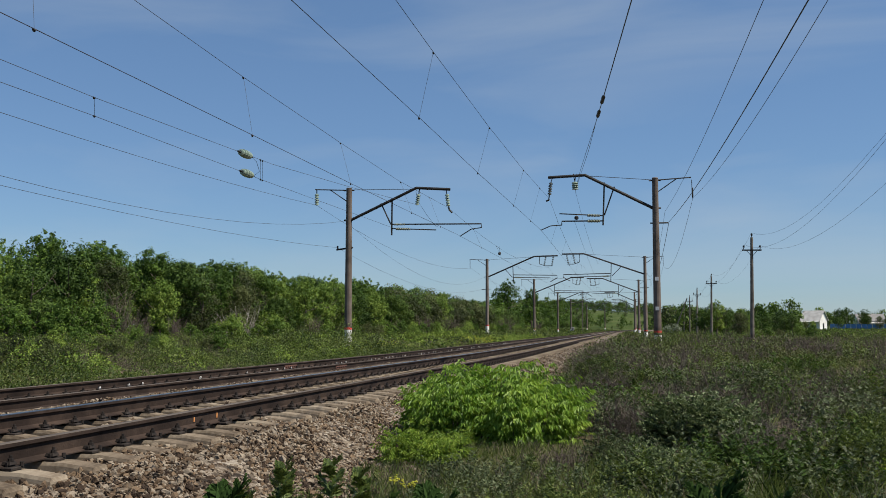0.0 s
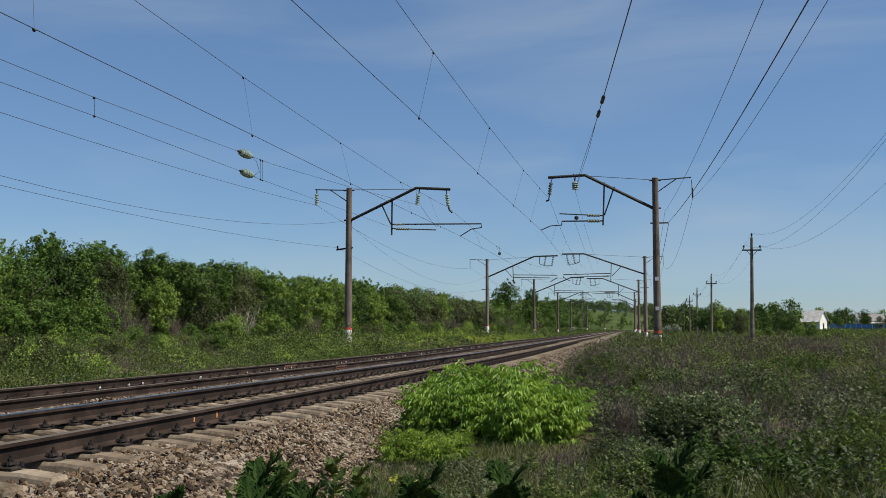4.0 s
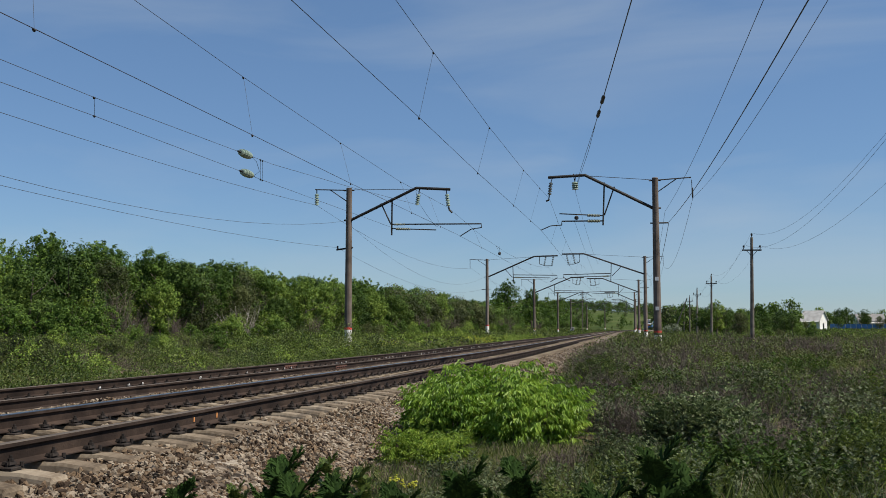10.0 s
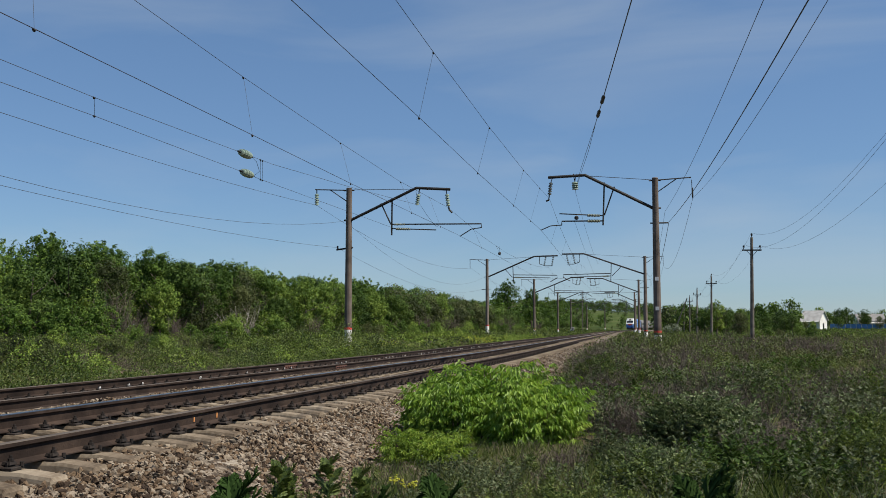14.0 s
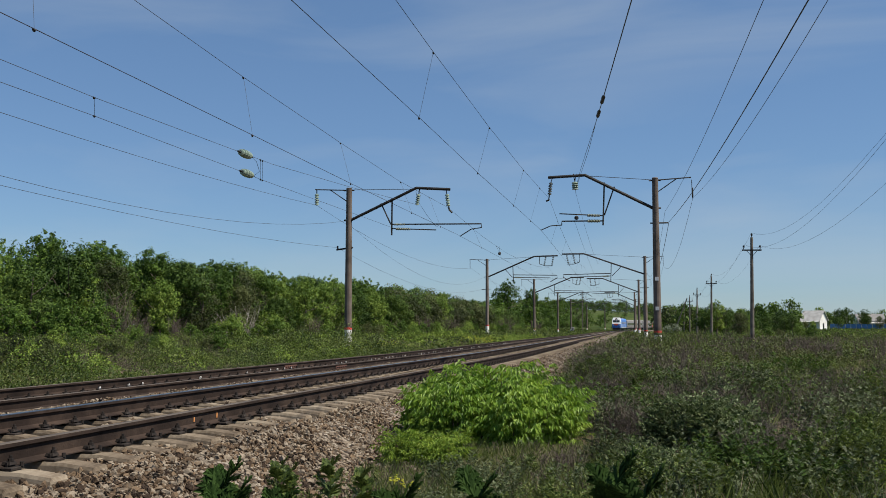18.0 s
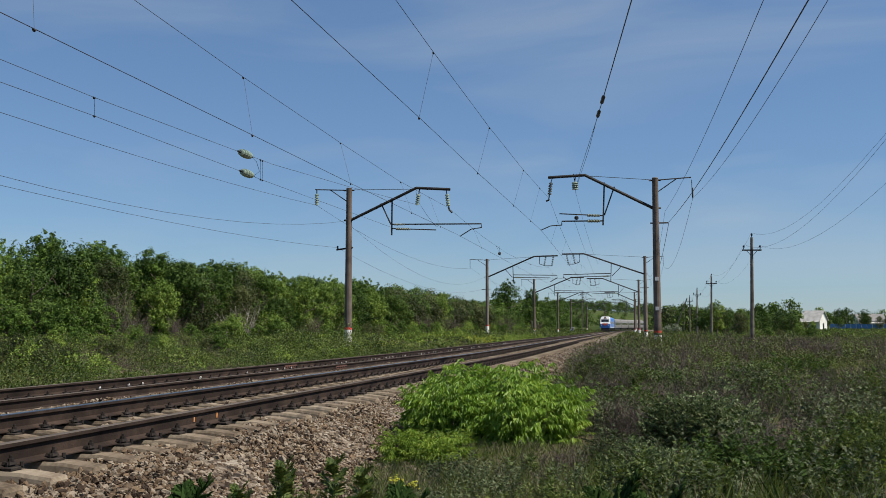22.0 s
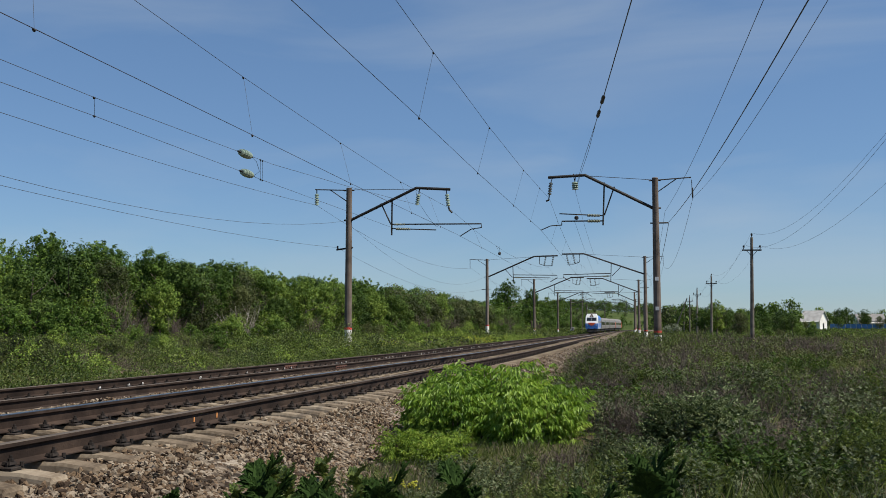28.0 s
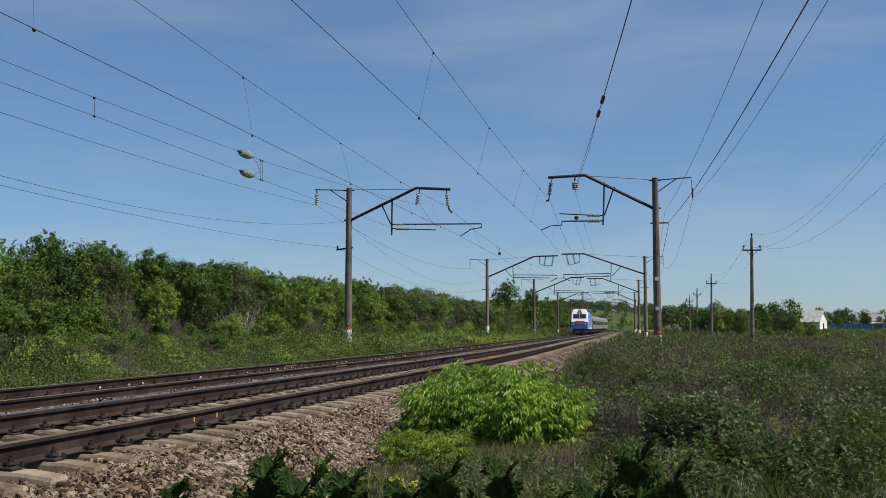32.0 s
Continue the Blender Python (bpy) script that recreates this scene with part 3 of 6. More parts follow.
def mast(x, y, side, knee, tip, foot=7.3, kz=9.25, tz=9.15, top=9.2, arm=2.1, style="plain", far=False, ring=1.0):
    """A concrete mast with its bracket over a track. side +1: the bracket reaches to +x. Heights are above the railhead."""
    g = float(land(x, y))
    m = thing("overhead_line_mast", "weathered brown concrete mast carrying a steel bracket over the track", "railway mast", "masts along the railway",
              at=Matrix.Translation((x, y, g - 0.1)) @ pose(0, 0, 0, 0, 0, math.degrees(way(min(y, 500)))))
    z0 = -(g - 0.1) + float(rise(y))
    s = side
    Z = lambda z: z + z0
    n = 8 if far else 14
    bar("mast_shaft", m, [(0, 0, 0), (0, 0, Z(4)), (0, 0, Z(top))], [0.22, 0.198, 0.165], "concrete", n)
    bar("mast_cap", m, [(0, 0, Z(top)), (0, 0, Z(top) + 0.04)], [0.175, 0.15], "concrete", n)
    pb = bar("painted_base", m, [(0, 0, 0.0), (0, 0, Z(ring - 0.13))], [0.226, 0.214], "white", n)
    pb["label"] = "white painted foot"
    rb = bar("red_ring", m, [(0, 0, Z(ring - 0.13)), (0, 0, Z(ring))], [0.217, 0.216], "red", n)
    rb["label"] = "faded red painted ring"
    r = 0.085
    bar("bracket", m, [(s * 0.15, 0, Z(foot)), (s * knee, 0, Z(kz)), (s * tip, 0, Z(tz))], r, "steel", 8)
    bar("bracket_tie", m, [(s * 0.12, 0, Z(top - 0.08)), (s * (knee - 0.3), 0, Z(kz - 0.06))], 0.016)
    bar("clamp", m, [(-s * 0.3, 0, Z(foot - 0.02)), (s * 0.3, 0, Z(foot + 0.02))], 0.05)
    bar("clamp", m, [(-0.34, 0, Z(top - 0.12)), (0.32, 0, Z(top - 0.12))], 0.035)
    if arm:
        bar("feeder_arm", m, [(-s * 0.1, 0, Z(top - 0.1)), (-s * arm, 0, Z(top + 0.0))], 0.035)
        bar("arm_brace", m, [(-s * 0.15, 0, Z(top - 0.75)), (-s * 1.15, 0, Z(top - 0.06))], 0.03)
    if style == "left":
        insulator("feeder_insulator", m, (-s * 2.0, 0, Z(8.95)), (-s * 2.0, 0, Z(8.2)))
        bar("hook", m, [(-s * 2.0, 0, Z(9.2)), (-s * 2.0, 0, Z(8.9))], 0.03)
        insulator("insulator_string", m, (4.22, 0, Z(8.75)), (4.1, 0, Z(8.07)))
        bar("hook", m, [(4.27, 0, Z(9.15)), (4.22, 0, Z(8.72))], 0.03)
        insulator("insulator_string", m, (5.88, 0, Z(8.72)), (5.98, 0, Z(7.95)), 5)
        bar("hook", m, [(5.83, 0, Z(9.05)), (5.88, 0, Z(8.7))], 0.03)
        bar("clamp_plate", m, [(5.98, 0, Z(7.97)), (6.03, 0, Z(7.75)), (6.2, 0, Z(7.6))], 0.05)
        bar("drop_post", m, [(2.62, 0, Z(8.55)), (2.6, 0, Z(6.36))], 0.05)
        bar("drop_brace", m, [(1.95, 0, Z(8.25)), (2.55, 0, Z(7.0))], 0.042)
        rod_insulator("rod_insulator", m, (2.75, 0, Z(6.99)), (3.4, 0, Z(6.985)))
        bar("registration_arm", m, [(2.6, 0, Z(7.0)), (7.9, 0, Z(6.92)), (7.9, 0, Z(6.68))], 0.042)
        bar("steady_arm", m, [(7.9, 0, Z(6.7)), (7.3, 0, Z(6.62)), (6.65, 0, Z(6.22))], 0.03)
        rod_insulator("rod_insulator", m, (2.85, 0, Z(6.73)), (3.7, 0, Z(6.7)), 0.085)
        bar("lower_arm", m, [(2.65, 0, Z(6.75)), (5.25, 0, Z(6.62))], 0.035)
        bar("cable_bracket", m, [(-0.75, 0, Z(5.56)), (0.25, 0, Z(5.68))], 0.055)
        bar("pin", m, [(-0.68, 0, Z(5.58)), (-0.68, 0, Z(5.78))], 0.05)
    elif style == "right":
        insulator("insulator_string", m, (-5.76, 0, Z(9.22)), (-5.86, 0, Z(8.45)), 5, 0.12, "dark_glass")
        bar("clamp_plate", m, [(-5.86, 0, Z(8.45)), (-5.9, 0, Z(8.2)), (-6.05, 0, Z(8.12))], 0.055)
        insulator("insulator_string", m, (-4.42, 0, Z(9.2)), (-4.4, 0, Z(8.72)), 4, 0.19)
        bar("hook", m, [(-4.5, 0, Z(9.65)), (-4.42, 0, Z(9.2))], 0.025)
        bar("hook", m, [(-4.34, 0, Z(9.65)), (-4.42, 0, Z(9.2))], 0.025)
        bar("hook", m, [(-5.78, 0, Z(9.55)), (-5.7, 0, Z(9.4)), (-5.76, 0, Z(9.2))], 0.025)
        bar("drop_post", m, [(-2.78, 0, Z(9.1)), (-2.88, 0, Z(6.69))], 0.05)
        bar("drop_brace", m, [(-2.23, 0, Z(8.85)), (-2.8, 0, Z(7.25))], 0.042)
        rod_insulator("rod_insulator", m, (-3.05, 0, Z(7.24)), (-3.75, 0, Z(7.27)), 0.085)
        bar("registration_arm", m, [(-2.85, 0, Z(7.23)), (-5.3, 0, Z(7.4))], 0.035)
        rod_insulator("rod_insulator", m, (-3.05, 0, Z(6.94)), (-3.75, 0, Z(6.95)), 0.1)
        bar("registration_arm", m, [(-2.85, 0, Z(6.94)), (-5.18, 0, Z(6.97)), (-5.18, 0, Z(6.75))], 0.042)
        bar("steady_arm", m, [(-5.18, 0, Z(6.75)), (-5.8, 0, Z(6.72)), (-6.37, 0, Z(6.48))], 0.03)
        bar("cable_bracket", m, [(-0.3, 0, Z(6.75)), (0.68, 0, Z(6.76))], 0.045)
        bar("feeder_insulator", m, [(1.97, 0, Z(9.12)), (1.98, 0, Z(8.7)), (2.0, 0, Z(8.66)), (2.01, 0, Z(8.2)), (2.02, 0, Z(8.05))], [0.02, 0.02, 0.05, 0.05, 0.02])
        sp = Shape().tube([(-4.35, 0, Z(7.02)), (-4.35, 0, Z(7.07)), (-4.35, 0, Z(7.2)), (-4.35, 0, Z(7.27))], [0.02, 0.12, 0.12, 0.02], 10)
        sp.put("counterweight", M["steel"], m)
        for zz in (3.56, 1.93):
            Shape().box(-0.1, -0.215, Z(zz), 0.1, -0.19, Z(zz + 0.2)).put("number_plate_blank", M["white"], m, "small pale plate")
    else:
        for dx in (tip - 0.5, (knee + tip) / 2):
            insulator("insulator_string", m, (s * dx, 0, Z(tz - 0.05)), (s * (dx - 0.22), 0, Z(tz - 1.15)), 4, 0.13, "dark_glass")
        mid2 = (knee + tip) / 2
        bar("yoke", m, [(s * (tip - 0.6), 0, Z(tz - 1.18)), (s * (mid2 - 0.1), 0, Z(tz - 1.18)), (s * (mid2 - 0.75), 0, Z(tz - 0.95)), (s * (mid2 - 0.75), 0, Z(tz - 0.02))], 0.045)
        bar("drop_post", m, [(s * knee * 0.55, 0, Z(foot + (kz - foot) * 0.55)), (s * knee * 0.56, 0, Z(6.4))], 0.05)
        bar("drop_brace", m, [(s * knee * 0.38, 0, Z(foot + (kz - foot) * 0.38)), (s * knee * 0.54, 0, Z(7.0))], 0.04)
        bar("registration_arm", m, [(s * knee * 0.56, 0, Z(7.3)), (s * (tip - 0.1), 0, Z(7.2)), (s * (tip - 0.1), 0, Z(6.9)), (s * (tip - 0.9), 0, Z(6.45))], 0.05)
        bar("lower_arm", m, [(s * knee * 0.56, 0, Z(7.0)), (s * (tip - 0.9), 0, Z(6.9))], 0.045)
        rod_insulator("rod_insulator", m, (s * (knee * 0.56 + 0.2), 0, Z(7.0)), (s * (knee * 0.56 + 0.95), 0, Z(6.97)), 0.1)
        bar("feeder_hanger", m, [(-s * (arm - 0.05), 0, Z(top)), (-s * (arm - 0.05), 0, Z(8.1))], 0.03)
        bar("cable_bracket", m, [(-0.6, 0, Z(5.6)), (0.4, 0, Z(5.62))], 0.04)
    return m


mast(-18.06, 53.6, 1, 4.07, 6.08, 7.32, 9.1, 8.96, 9.18, style="left")
mast(-0.41, 54.15, -1, 3.85, 5.92, 7.6, 9.55, 9.48, 9.25, arm=1.95, style="right", ring=0.82)
mast(-20.55, 112.4, 1, 5.6, 8.4, 7.1, 9.45, 9.5, far=True, ring=1.4)
mast(-2.15, 112.1, -1, 6.9, 9.4, 7.2, 9.6, 9.6, far=True, ring=0.8)
mast(-21.12, 158.8, 1, 6.1, 8.2, 7.0, 9.4, 9.4, far=True)
mast(-4.25, 164.5, -1, 6.0, 8.6, 7.2, 9.5, 9.5, far=True)
mast(-23.74, 219.1, 1, 5.0, 7.0, far=True)
mast(-6.6, 219.0, -1, 4.6, 6.6, far=True)
mast(-25.64, 270.0, 1, 5.0, 7.0, far=True)
mast(-8.0, 275.0, -1, 4.6, 6.6, far=True)
mast(-25.9, 330.0, 1, 5.0, 7.0, far=True)
mast(-7.0, 335.0, -1, 4.6, 6.6, far=True)
mast(-23.5, 390.0, 1, 5.0, 7.0, far=True)
mast(-3.0, 395.0, -1, 4.6, 6.6, far=True)


def span(pts, name, label, r=0.008, mat="wire", n=4, group="overhead wires"):
    """A wire through points (x, y, z), each leg sagging by its fourth number."""
    path = []
    for a, b in zip(pts[:-1], pts[1:]):
        sag = a[3] if len(a) > 3 else 0.0
        k = 2 if sag == 0 else 14
        for i in range(k):
            t = i / k
            path.append((a[0] + (b[0] - a[0]) * t, a[1] + (b[1] - a[1]) * t, a[2] + (b[2] - a[2]) * t - 4 * sag * t * (1 - t)))
    path.append(pts[-1][:3])
    w = Shape().tube(path, r, n).put(name, M[mat])
    tagged(w, label, "wire", group)
    return w


def droppers(parent, top, low, ys, r=0.004):
    """Thin hangers between two wires that are given as lists of points."""
    T, B = np.array([p[:3] for p in top]), np.array([p[:3] for p in low])
    for y in ys:
        a = [float(np.interp(y, T[:, 1], T[:, i])) for i in range(3)]
        b = [float(np.interp(y, B[:, 1], B[:, i])) for i in range(3)]
        d = bar("dropper", parent, [a, b], r, "wire", 4)
        for p in (a, b):
            bar("wire_clamp", d, [(p[0], p[1] - 0.045, p[2] - 0.01), (p[0], p[1], p[2] - 0.035), (p[0], p[1] + 0.045, p[2] - 0.01)], [0.018, 0.03, 0.018], "steel", 5)


# near track
NC = [(-5.25, -8, 6.15), (-5.8, 14.2, 6.2), (-6.03, 23.6, 6.27), (-6.27, 33.0, 6.3), (-6.51, 42.7, 6.39), (-6.79, 54.1, 6.48)]
NM = [(-5.0, -8, 8.9), (-5.4, 10, 8.3), (-5.57, 19.5, 8.01), (-5.65, 23.3, 7.95), (-5.84, 32.4, 7.88), (-6.04, 41.9, 7.95), (-6.29, 54.1, 8.25)]
FC = [(-10.5, -8, 6.2), (-10.8, 13.7, 6.2), (-10.96, 24.3, 6.2), (-11.1, 33.1, 6.18), (-11.41, 53.5, 6.21)]
FM = [(-10.4, -8, 8.9), (-10.75, 8, 8.4), (-11.09, 18.3, 8.0), (-11.25, 24.0, 7.84), (-11.51, 33.2, 7.7), (-11.75, 41.9, 7.63), (-12.08, 53.5, 7.85)]


def onward(c, m, ax, zs, ys):
    """The wires from mast to mast beyond the first pair."""
    for i, y in enumerate(ys):
        x = float(lat(y)) + ax + (0.3 if i % 2 else -0.3)
        c.append((x, float(y), 6.25 + float(rise(y))))
    last = m[-1]
    for i, y in enumerate(ys):
        x = float(lat(y)) + ax + (0.2 if i % 2 else -0.2)
        b = (x, float(y), 8.1 + float(rise(y)))
        for t in (0.2, 0.4, 0.6, 0.8):
            m.append((last[0] + (b[0] - last[0]) * t, last[1] + (b[1] - last[1]) * t, last[2] + (b[2] - last[2]) * t - 4 * 0.9 * t * (1 - t)))
        m.append(b)
        last = b


onward(NC, NM, 0.0, 0, [112, 164.5, 219, 275, 335, 395])
onward(FC, FM, -SEP, 0, [112.4, 158.8, 219, 270, 330, 390])
w = span(NC, "contact_wire", "taut dark contact wire over the near track", 0.009, "copper")
droppers(w, NM, NC, [-1.5, 7, 23.4, 32.5, 42.2, 49, 62, 72, 83, 94, 104, 120, 130, 140, 150, 158])
w = span(NM, "messenger_wire", "stranded carrying wire over the near track", 0.008)
w = span(FC, "contact_wire", "taut dark contact wire over the far track", 0.009, "copper")
droppers(w, FM, FC, [-1, 14.6, 24.2, 33.1, 42.3, 48.5, 62, 72, 83, 94, 104, 118, 128, 138, 149])
w = span(FM, "messenger_wire", "stranded carrying wire over the far track", 0.008)
AW = [(2.5, -6, 7.7), (-0.57, 20.4, 7.9), (-1.77, 29.9, 8.05), (-2.2, 33.3, 8.125)]
span(AW, "anchor_wire", "thick wire drawn off to an anchor mast", 0.014)
for dx in (0.05, -0.03):
    span([AW[-1], (-3.0 + dx, 39.6, 8.26), (-3.72 + dx, 45.1, 8.38), (-4.82, 54.1, 8.65)], "anchor_wire", "one of two wires joined to the anchor wire", 0.0085)
span([(-4.82, 54.1, 8.65, 0.5), (-7.4, 112, 8.3)], "carrying_wire", "second carrying wire beyond the first mast", 0.007)
span([(-4.9, 54.1, 7.0, 0.2), (-7.6, 112, 6.5)], "carrying_wire", "second contact wire beyond the first mast", 0.007)
D1 = [(-17.3, -6, 7.9), (-15.82, 20.1, 7.5), (-15.61, 23.8, 7.41), (-15.1, 33.0, 7.37), (-14.99, 35.0, 7.36), (-14.53, 43.3, 7.63), (-13.96, 53.5, 8.07)]
D2 = [(-16.3, -6, 7.0), (-15.9, 20.2, 6.97), (-15.83, 24.2, 6.97), (-15.67, 33.1, 6.88), (-15.63, 35.4, 6.83), (-15.3, 53.5, 6.72)]
w = span(D1, "carrying_wire", "older carrying wire with an insulator beside the far track", 0.008)
for ya, yb in ((23.8, 24.17), (34.0, 35.34), (34.17, 35.52)):
    a, b = [[float(np.interp(q, [p[1] for p in W], [p[k] for p in W])) for k in range(3)] for q, W in ((ya, D1), (yb, D2))]
    jp = bar("jumper", w, [a, b], 0.006, "wire", 4)
    for p in (a, b):
        bar("wire_clamp", jp, [(p[0], p[1] - 0.05, p[2]), (p[0], p[1], p[2] - 0.02), (p[0], p[1] + 0.05, p[2])], [0.02, 0.035, 0.02], "steel", 5)
bar("jumper", w, [(-15.11, 33.3, 7.36), (-15.1, 33.75, 7.25), (-15.3, 34.5, 7.0), (-15.6, 34.62, 6.86)], 0.008, "wire", 4)
barrel(w, (-15.14, 32.4, 7.38), (-15.11, 33.2, 7.37))
w = span(D2, "contact_wire", "older contact wire with an insulator beside the far track", 0.008)
barrel(w, (-15.66, 33.7, 6.88), (-15.63, 34.5, 6.86))
for y in (30.0, 32.2):
    P = [[float(np.interp(q, [p[1] for p in AW], [p[k] for p in AW])) for k in range(3)] for q in (y - 0.55, y - 0.38, y + 0.38, y + 0.55)]
    s = Shape().tube(P, [0.02, 0.062, 0.062, 0.02], 8)
    tagged(s.put("wire_insulator", M["steel"]), "dark insulator clamped in the anchor wire", "insulator", "overhead wires")
bx, by, bz = -16.94, 100.0, 8.80
s = Shape().tube([(bx, by, bz - 0.17), (bx, by, bz - 0.13), (bx, by, bz), (bx, by, bz + 0.13), (bx, by, bz + 0.17)], [0.03, 0.12, 0.17, 0.12, 0.03], 12)
s.tube([(bx, by, bz + 0.15), (bx - 0.02, by, bz + 0.75)], 0.01, 4)
tagged(s.put("wire_weight", M["steel"]), "round black weight hung from a wire", "weight", "overhead wires")
s = Shape().tube([(-12.0, 46.0, 7.72), (-12.3, 47.5, 7.45), (-12.2, 49.0, 6.9), (-11.9, 49.6, 6.4), (-11.5, 48.6, 6.2)], 0.009, 4)
tagged(s.put("jumper_cable", M["wire"]), "slack jumper between the carrying and contact wires", "cable", "overhead wires")

# feeders at the sides
FL = [(-20.0, -2, 8.3, 0.65), (-20.06, 53.5, 8.2, 1.2), (-22.5, 112.4, 8.1, 1.0), (-23.1, 158.8, 8.1, 1.0), (-25.7, 219, 8.0, 1.0), (-27.6, 270, 8.0, 1.0), (-27.9, 330, 8.2)]
span(FL, "feeder_cable", "sagging feeder cable on the masts", 0.009)
span([(-18.4, 5, 6.6, 1.7), (-18.25, 53.5, 7.2, 2.2), (-20.6, 112.4, 7.2, 1.6), (-21.2, 158.8, 7.1, 1.5), (-23.8, 219, 7.1)], "signal_cable", "deeply sagging cable on the masts", 0.007)
span([(-18.8, 0, 6.0, 0.8), (-18.74, 53.5, 5.65, 1.3), (-21.0, 112.4, 5.6, 1.0), (-21.7, 158.8, 5.6)], "signal_cable", "sagging low cable on the masts", 0.007)
span([(2.6, 5, 6.9, 0.2), (1.83, 17.8, 6.8, 0.3), (0.1, 54.1, 7.35, 1.6), (-1.9, 112, 7.2)], "feeder_cable", "sagging cable on the masts", 0.0075)
span([(3.3, 3, 6.2, 0.1), (2.4, 16.4, 6.3, 0.3), (0.3, 54.1, 6.76, 1.2), (-1.5, 112, 6.7)], "feeder_cable", "thick sagging cable on the masts", 0.014)
span([(4.2, 5, 7.5, 0.2), (3.37, 20.4, 7.6, 0.4), (1.6, 54.1, 8.05, 1.6), (-0.1, 112, 8.0, 1.2), (-2.2, 164.5, 8.0)], "feeder_cable", "sagging feeder cable on the masts", 0.009)


# ================= pole line in the field =================
def line_pole(x, y, h=7.95, lean=0.0):
    g = float(land(x, y))
    p = thing("utility_pole", "slim grey pole with a crossarm and pin insulators", "utility pole", "utility poles in the field", at=Matrix.Translation((x, y, g - 0.05)) @ pose(0, 0, 0, 0, lean, 2))
    bar("pole_shaft", p, [(0, 0, 0), (0, 0, h)], [0.16, 0.1], "timber", 9)
    bar("top_pin", p, [(0, 0, h), (0, 0, h + 0.1), (0, 0, h + 0.14), (0, 0, h + 0.3)], [0.03, 0.03, 0.07, 0.06], "steel", 8)
    Shape().box(-0.68, -0.14, h - 1.0, 0.68, -0.06, h - 0.9).put("crossarm", M["steel"], p)
    for s in (1, -1):
        bar("arm_strut", p, [(s * 0.4, -0.1, h - 0.97), (s * 0.05, -0.1, h - 1.35)], 0.02)
        bar("pin_insulator", p, [(s * 0.58, -0.1, h - 0.9), (s * 0.58, -0.1, h - 0.78), (s * 0.58, -0.1, h - 0.74), (s * 0.58, -0.1, h - 0.6)], [0.03, 0.03, 0.075, 0.06], "steel", 8)
    return p


LP = [(6.6, 20), (6.2, 74), (5.75, 128), (5.3, 171), (5.0, 210), (4.6, 252)]
for x, y in LP[1:]:
    line_pole(x, y, lean=1.0)
for dx, dz in ((0.0, 8.1), (-0.55, 7.25), (0.55, 7.15)):
    span([(x + dx + 0.12, y, dz - 0.15 + 0.0, 1.75 if i == 0 else 1.3) for i, (x, y) in enumerate(LP)], "line_wire", "thin sagging wire on the utility poles", 0.006)
line_pole(-24.1, 290, h=12.6)
line_pole(-35.5, 270, h=9.5)
br = thing("strut_pole", "slim grey pole propping the utility pole", "utility pole", "utility poles in the field")
bar("pole_shaft", br, [(1.5, 211, -0.7), (4.6, 210.3, 7.3)], [0.15, 0.1], "timber", 8)


# ================= trees and shrubs =================
def crown(rng, h, w, base, lobes, tufts, per, size, loose=1.0):
    """A crown of rounded boughs; each bough is a shell of leafy tufts that face away from its middle."""
    c = unit(rng.normal(size=(lobes, 3)) + np.array([0, 0, 0.15]))
    c = c * rng.uniform(0.45, 1.0, (lobes, 1)) ** 0.5
    c[0] = (0.05, -0.05, 1.0)
    half = np.array([w / 2, w / 2, (h - base) / 2])
    R = w * rng.uniform(0.16, 0.28, lobes)
    C = c * (half[None] - R[:, None] * 0.95) + np.array([0, 0, (h + base) / 2])
    C[:, 2] = np.minimum(C[:, 2], h - R)
    k = lobes * tufts
    v = unit(rng.normal(size=(k, 3)) + np.array([0, 0, 0.2]))
    RR = np.repeat(R, tufts)
    T = np.repeat(C, tufts, 0) + v * (RR * rng.uniform(0.78, 1.05, k))[:, None] * np.array([1, 1, 0.92])
    n = k * per
    o = unit(rng.normal(size=(n, 3)))
    q = o * np.repeat(RR * rng.uniform(0.2, 0.34, k) * loose, per)[:, None] * rng.uniform(0.45, 1.0, (n, 1))
    P = np.repeat(T, per, 0) + q
    N = unit(o * 0.75 + np.repeat(v, per, 0) * 0.5 + np.array([0, 0, 0.15]) + rng.normal(size=(n, 3)) * 0.3)
    D = unit(np.cross(N, rng.normal(size=(n, 3))) + np.array([0, 0, -0.15]))
    S = np.cross(N, D)
    L = (size * rng.uniform(0.65, 1.35, n))[:, None]
    V = np.stack([P - D * L * 0.5, P + D * L * 0.3 + S * L * 0.5, P + D * L * 0.45 - S * L * 0.42], 1).reshape(-1, 3)
    F = np.arange(3 * n).reshape(n, 3)
    V[:, 2] = np.maximum(V[:, 2], -0.35)
    return V, F


def limbs(rng, h, w, r, count=7, sink=0.0):
    s = Shape()
    lean = rng.normal(0, 0.03 * h, 2)
    top = (lean[0], lean[1], h * 0.8)
    s.tube([(0, 0, -0.3 - sink), (lean[0] * 0.3, lean[1] * 0.3, h * 0.3), top], [r, r * 0.75, r * 0.2], 7)
    for i in range(count):
        t = rng.uniform(0.2, 0.75)
        a = rng.uniform(0, 6.28)
        b = Vector((lean[0] * t, lean[1] * t, h * 0.8 * t))
        e = b + Vector((math.cos(a) * w * 0.4, math.sin(a) * w * 0.4, h * rng.uniform(0.12, 0.3)))
        m = b.lerp(e, 0.5) + Vector((0, 0, -0.04 * h))
        s.tube([b, m, e], [r * 0.4, r * 0.28, r * 0.1], 5)
    return s


TREES = {}


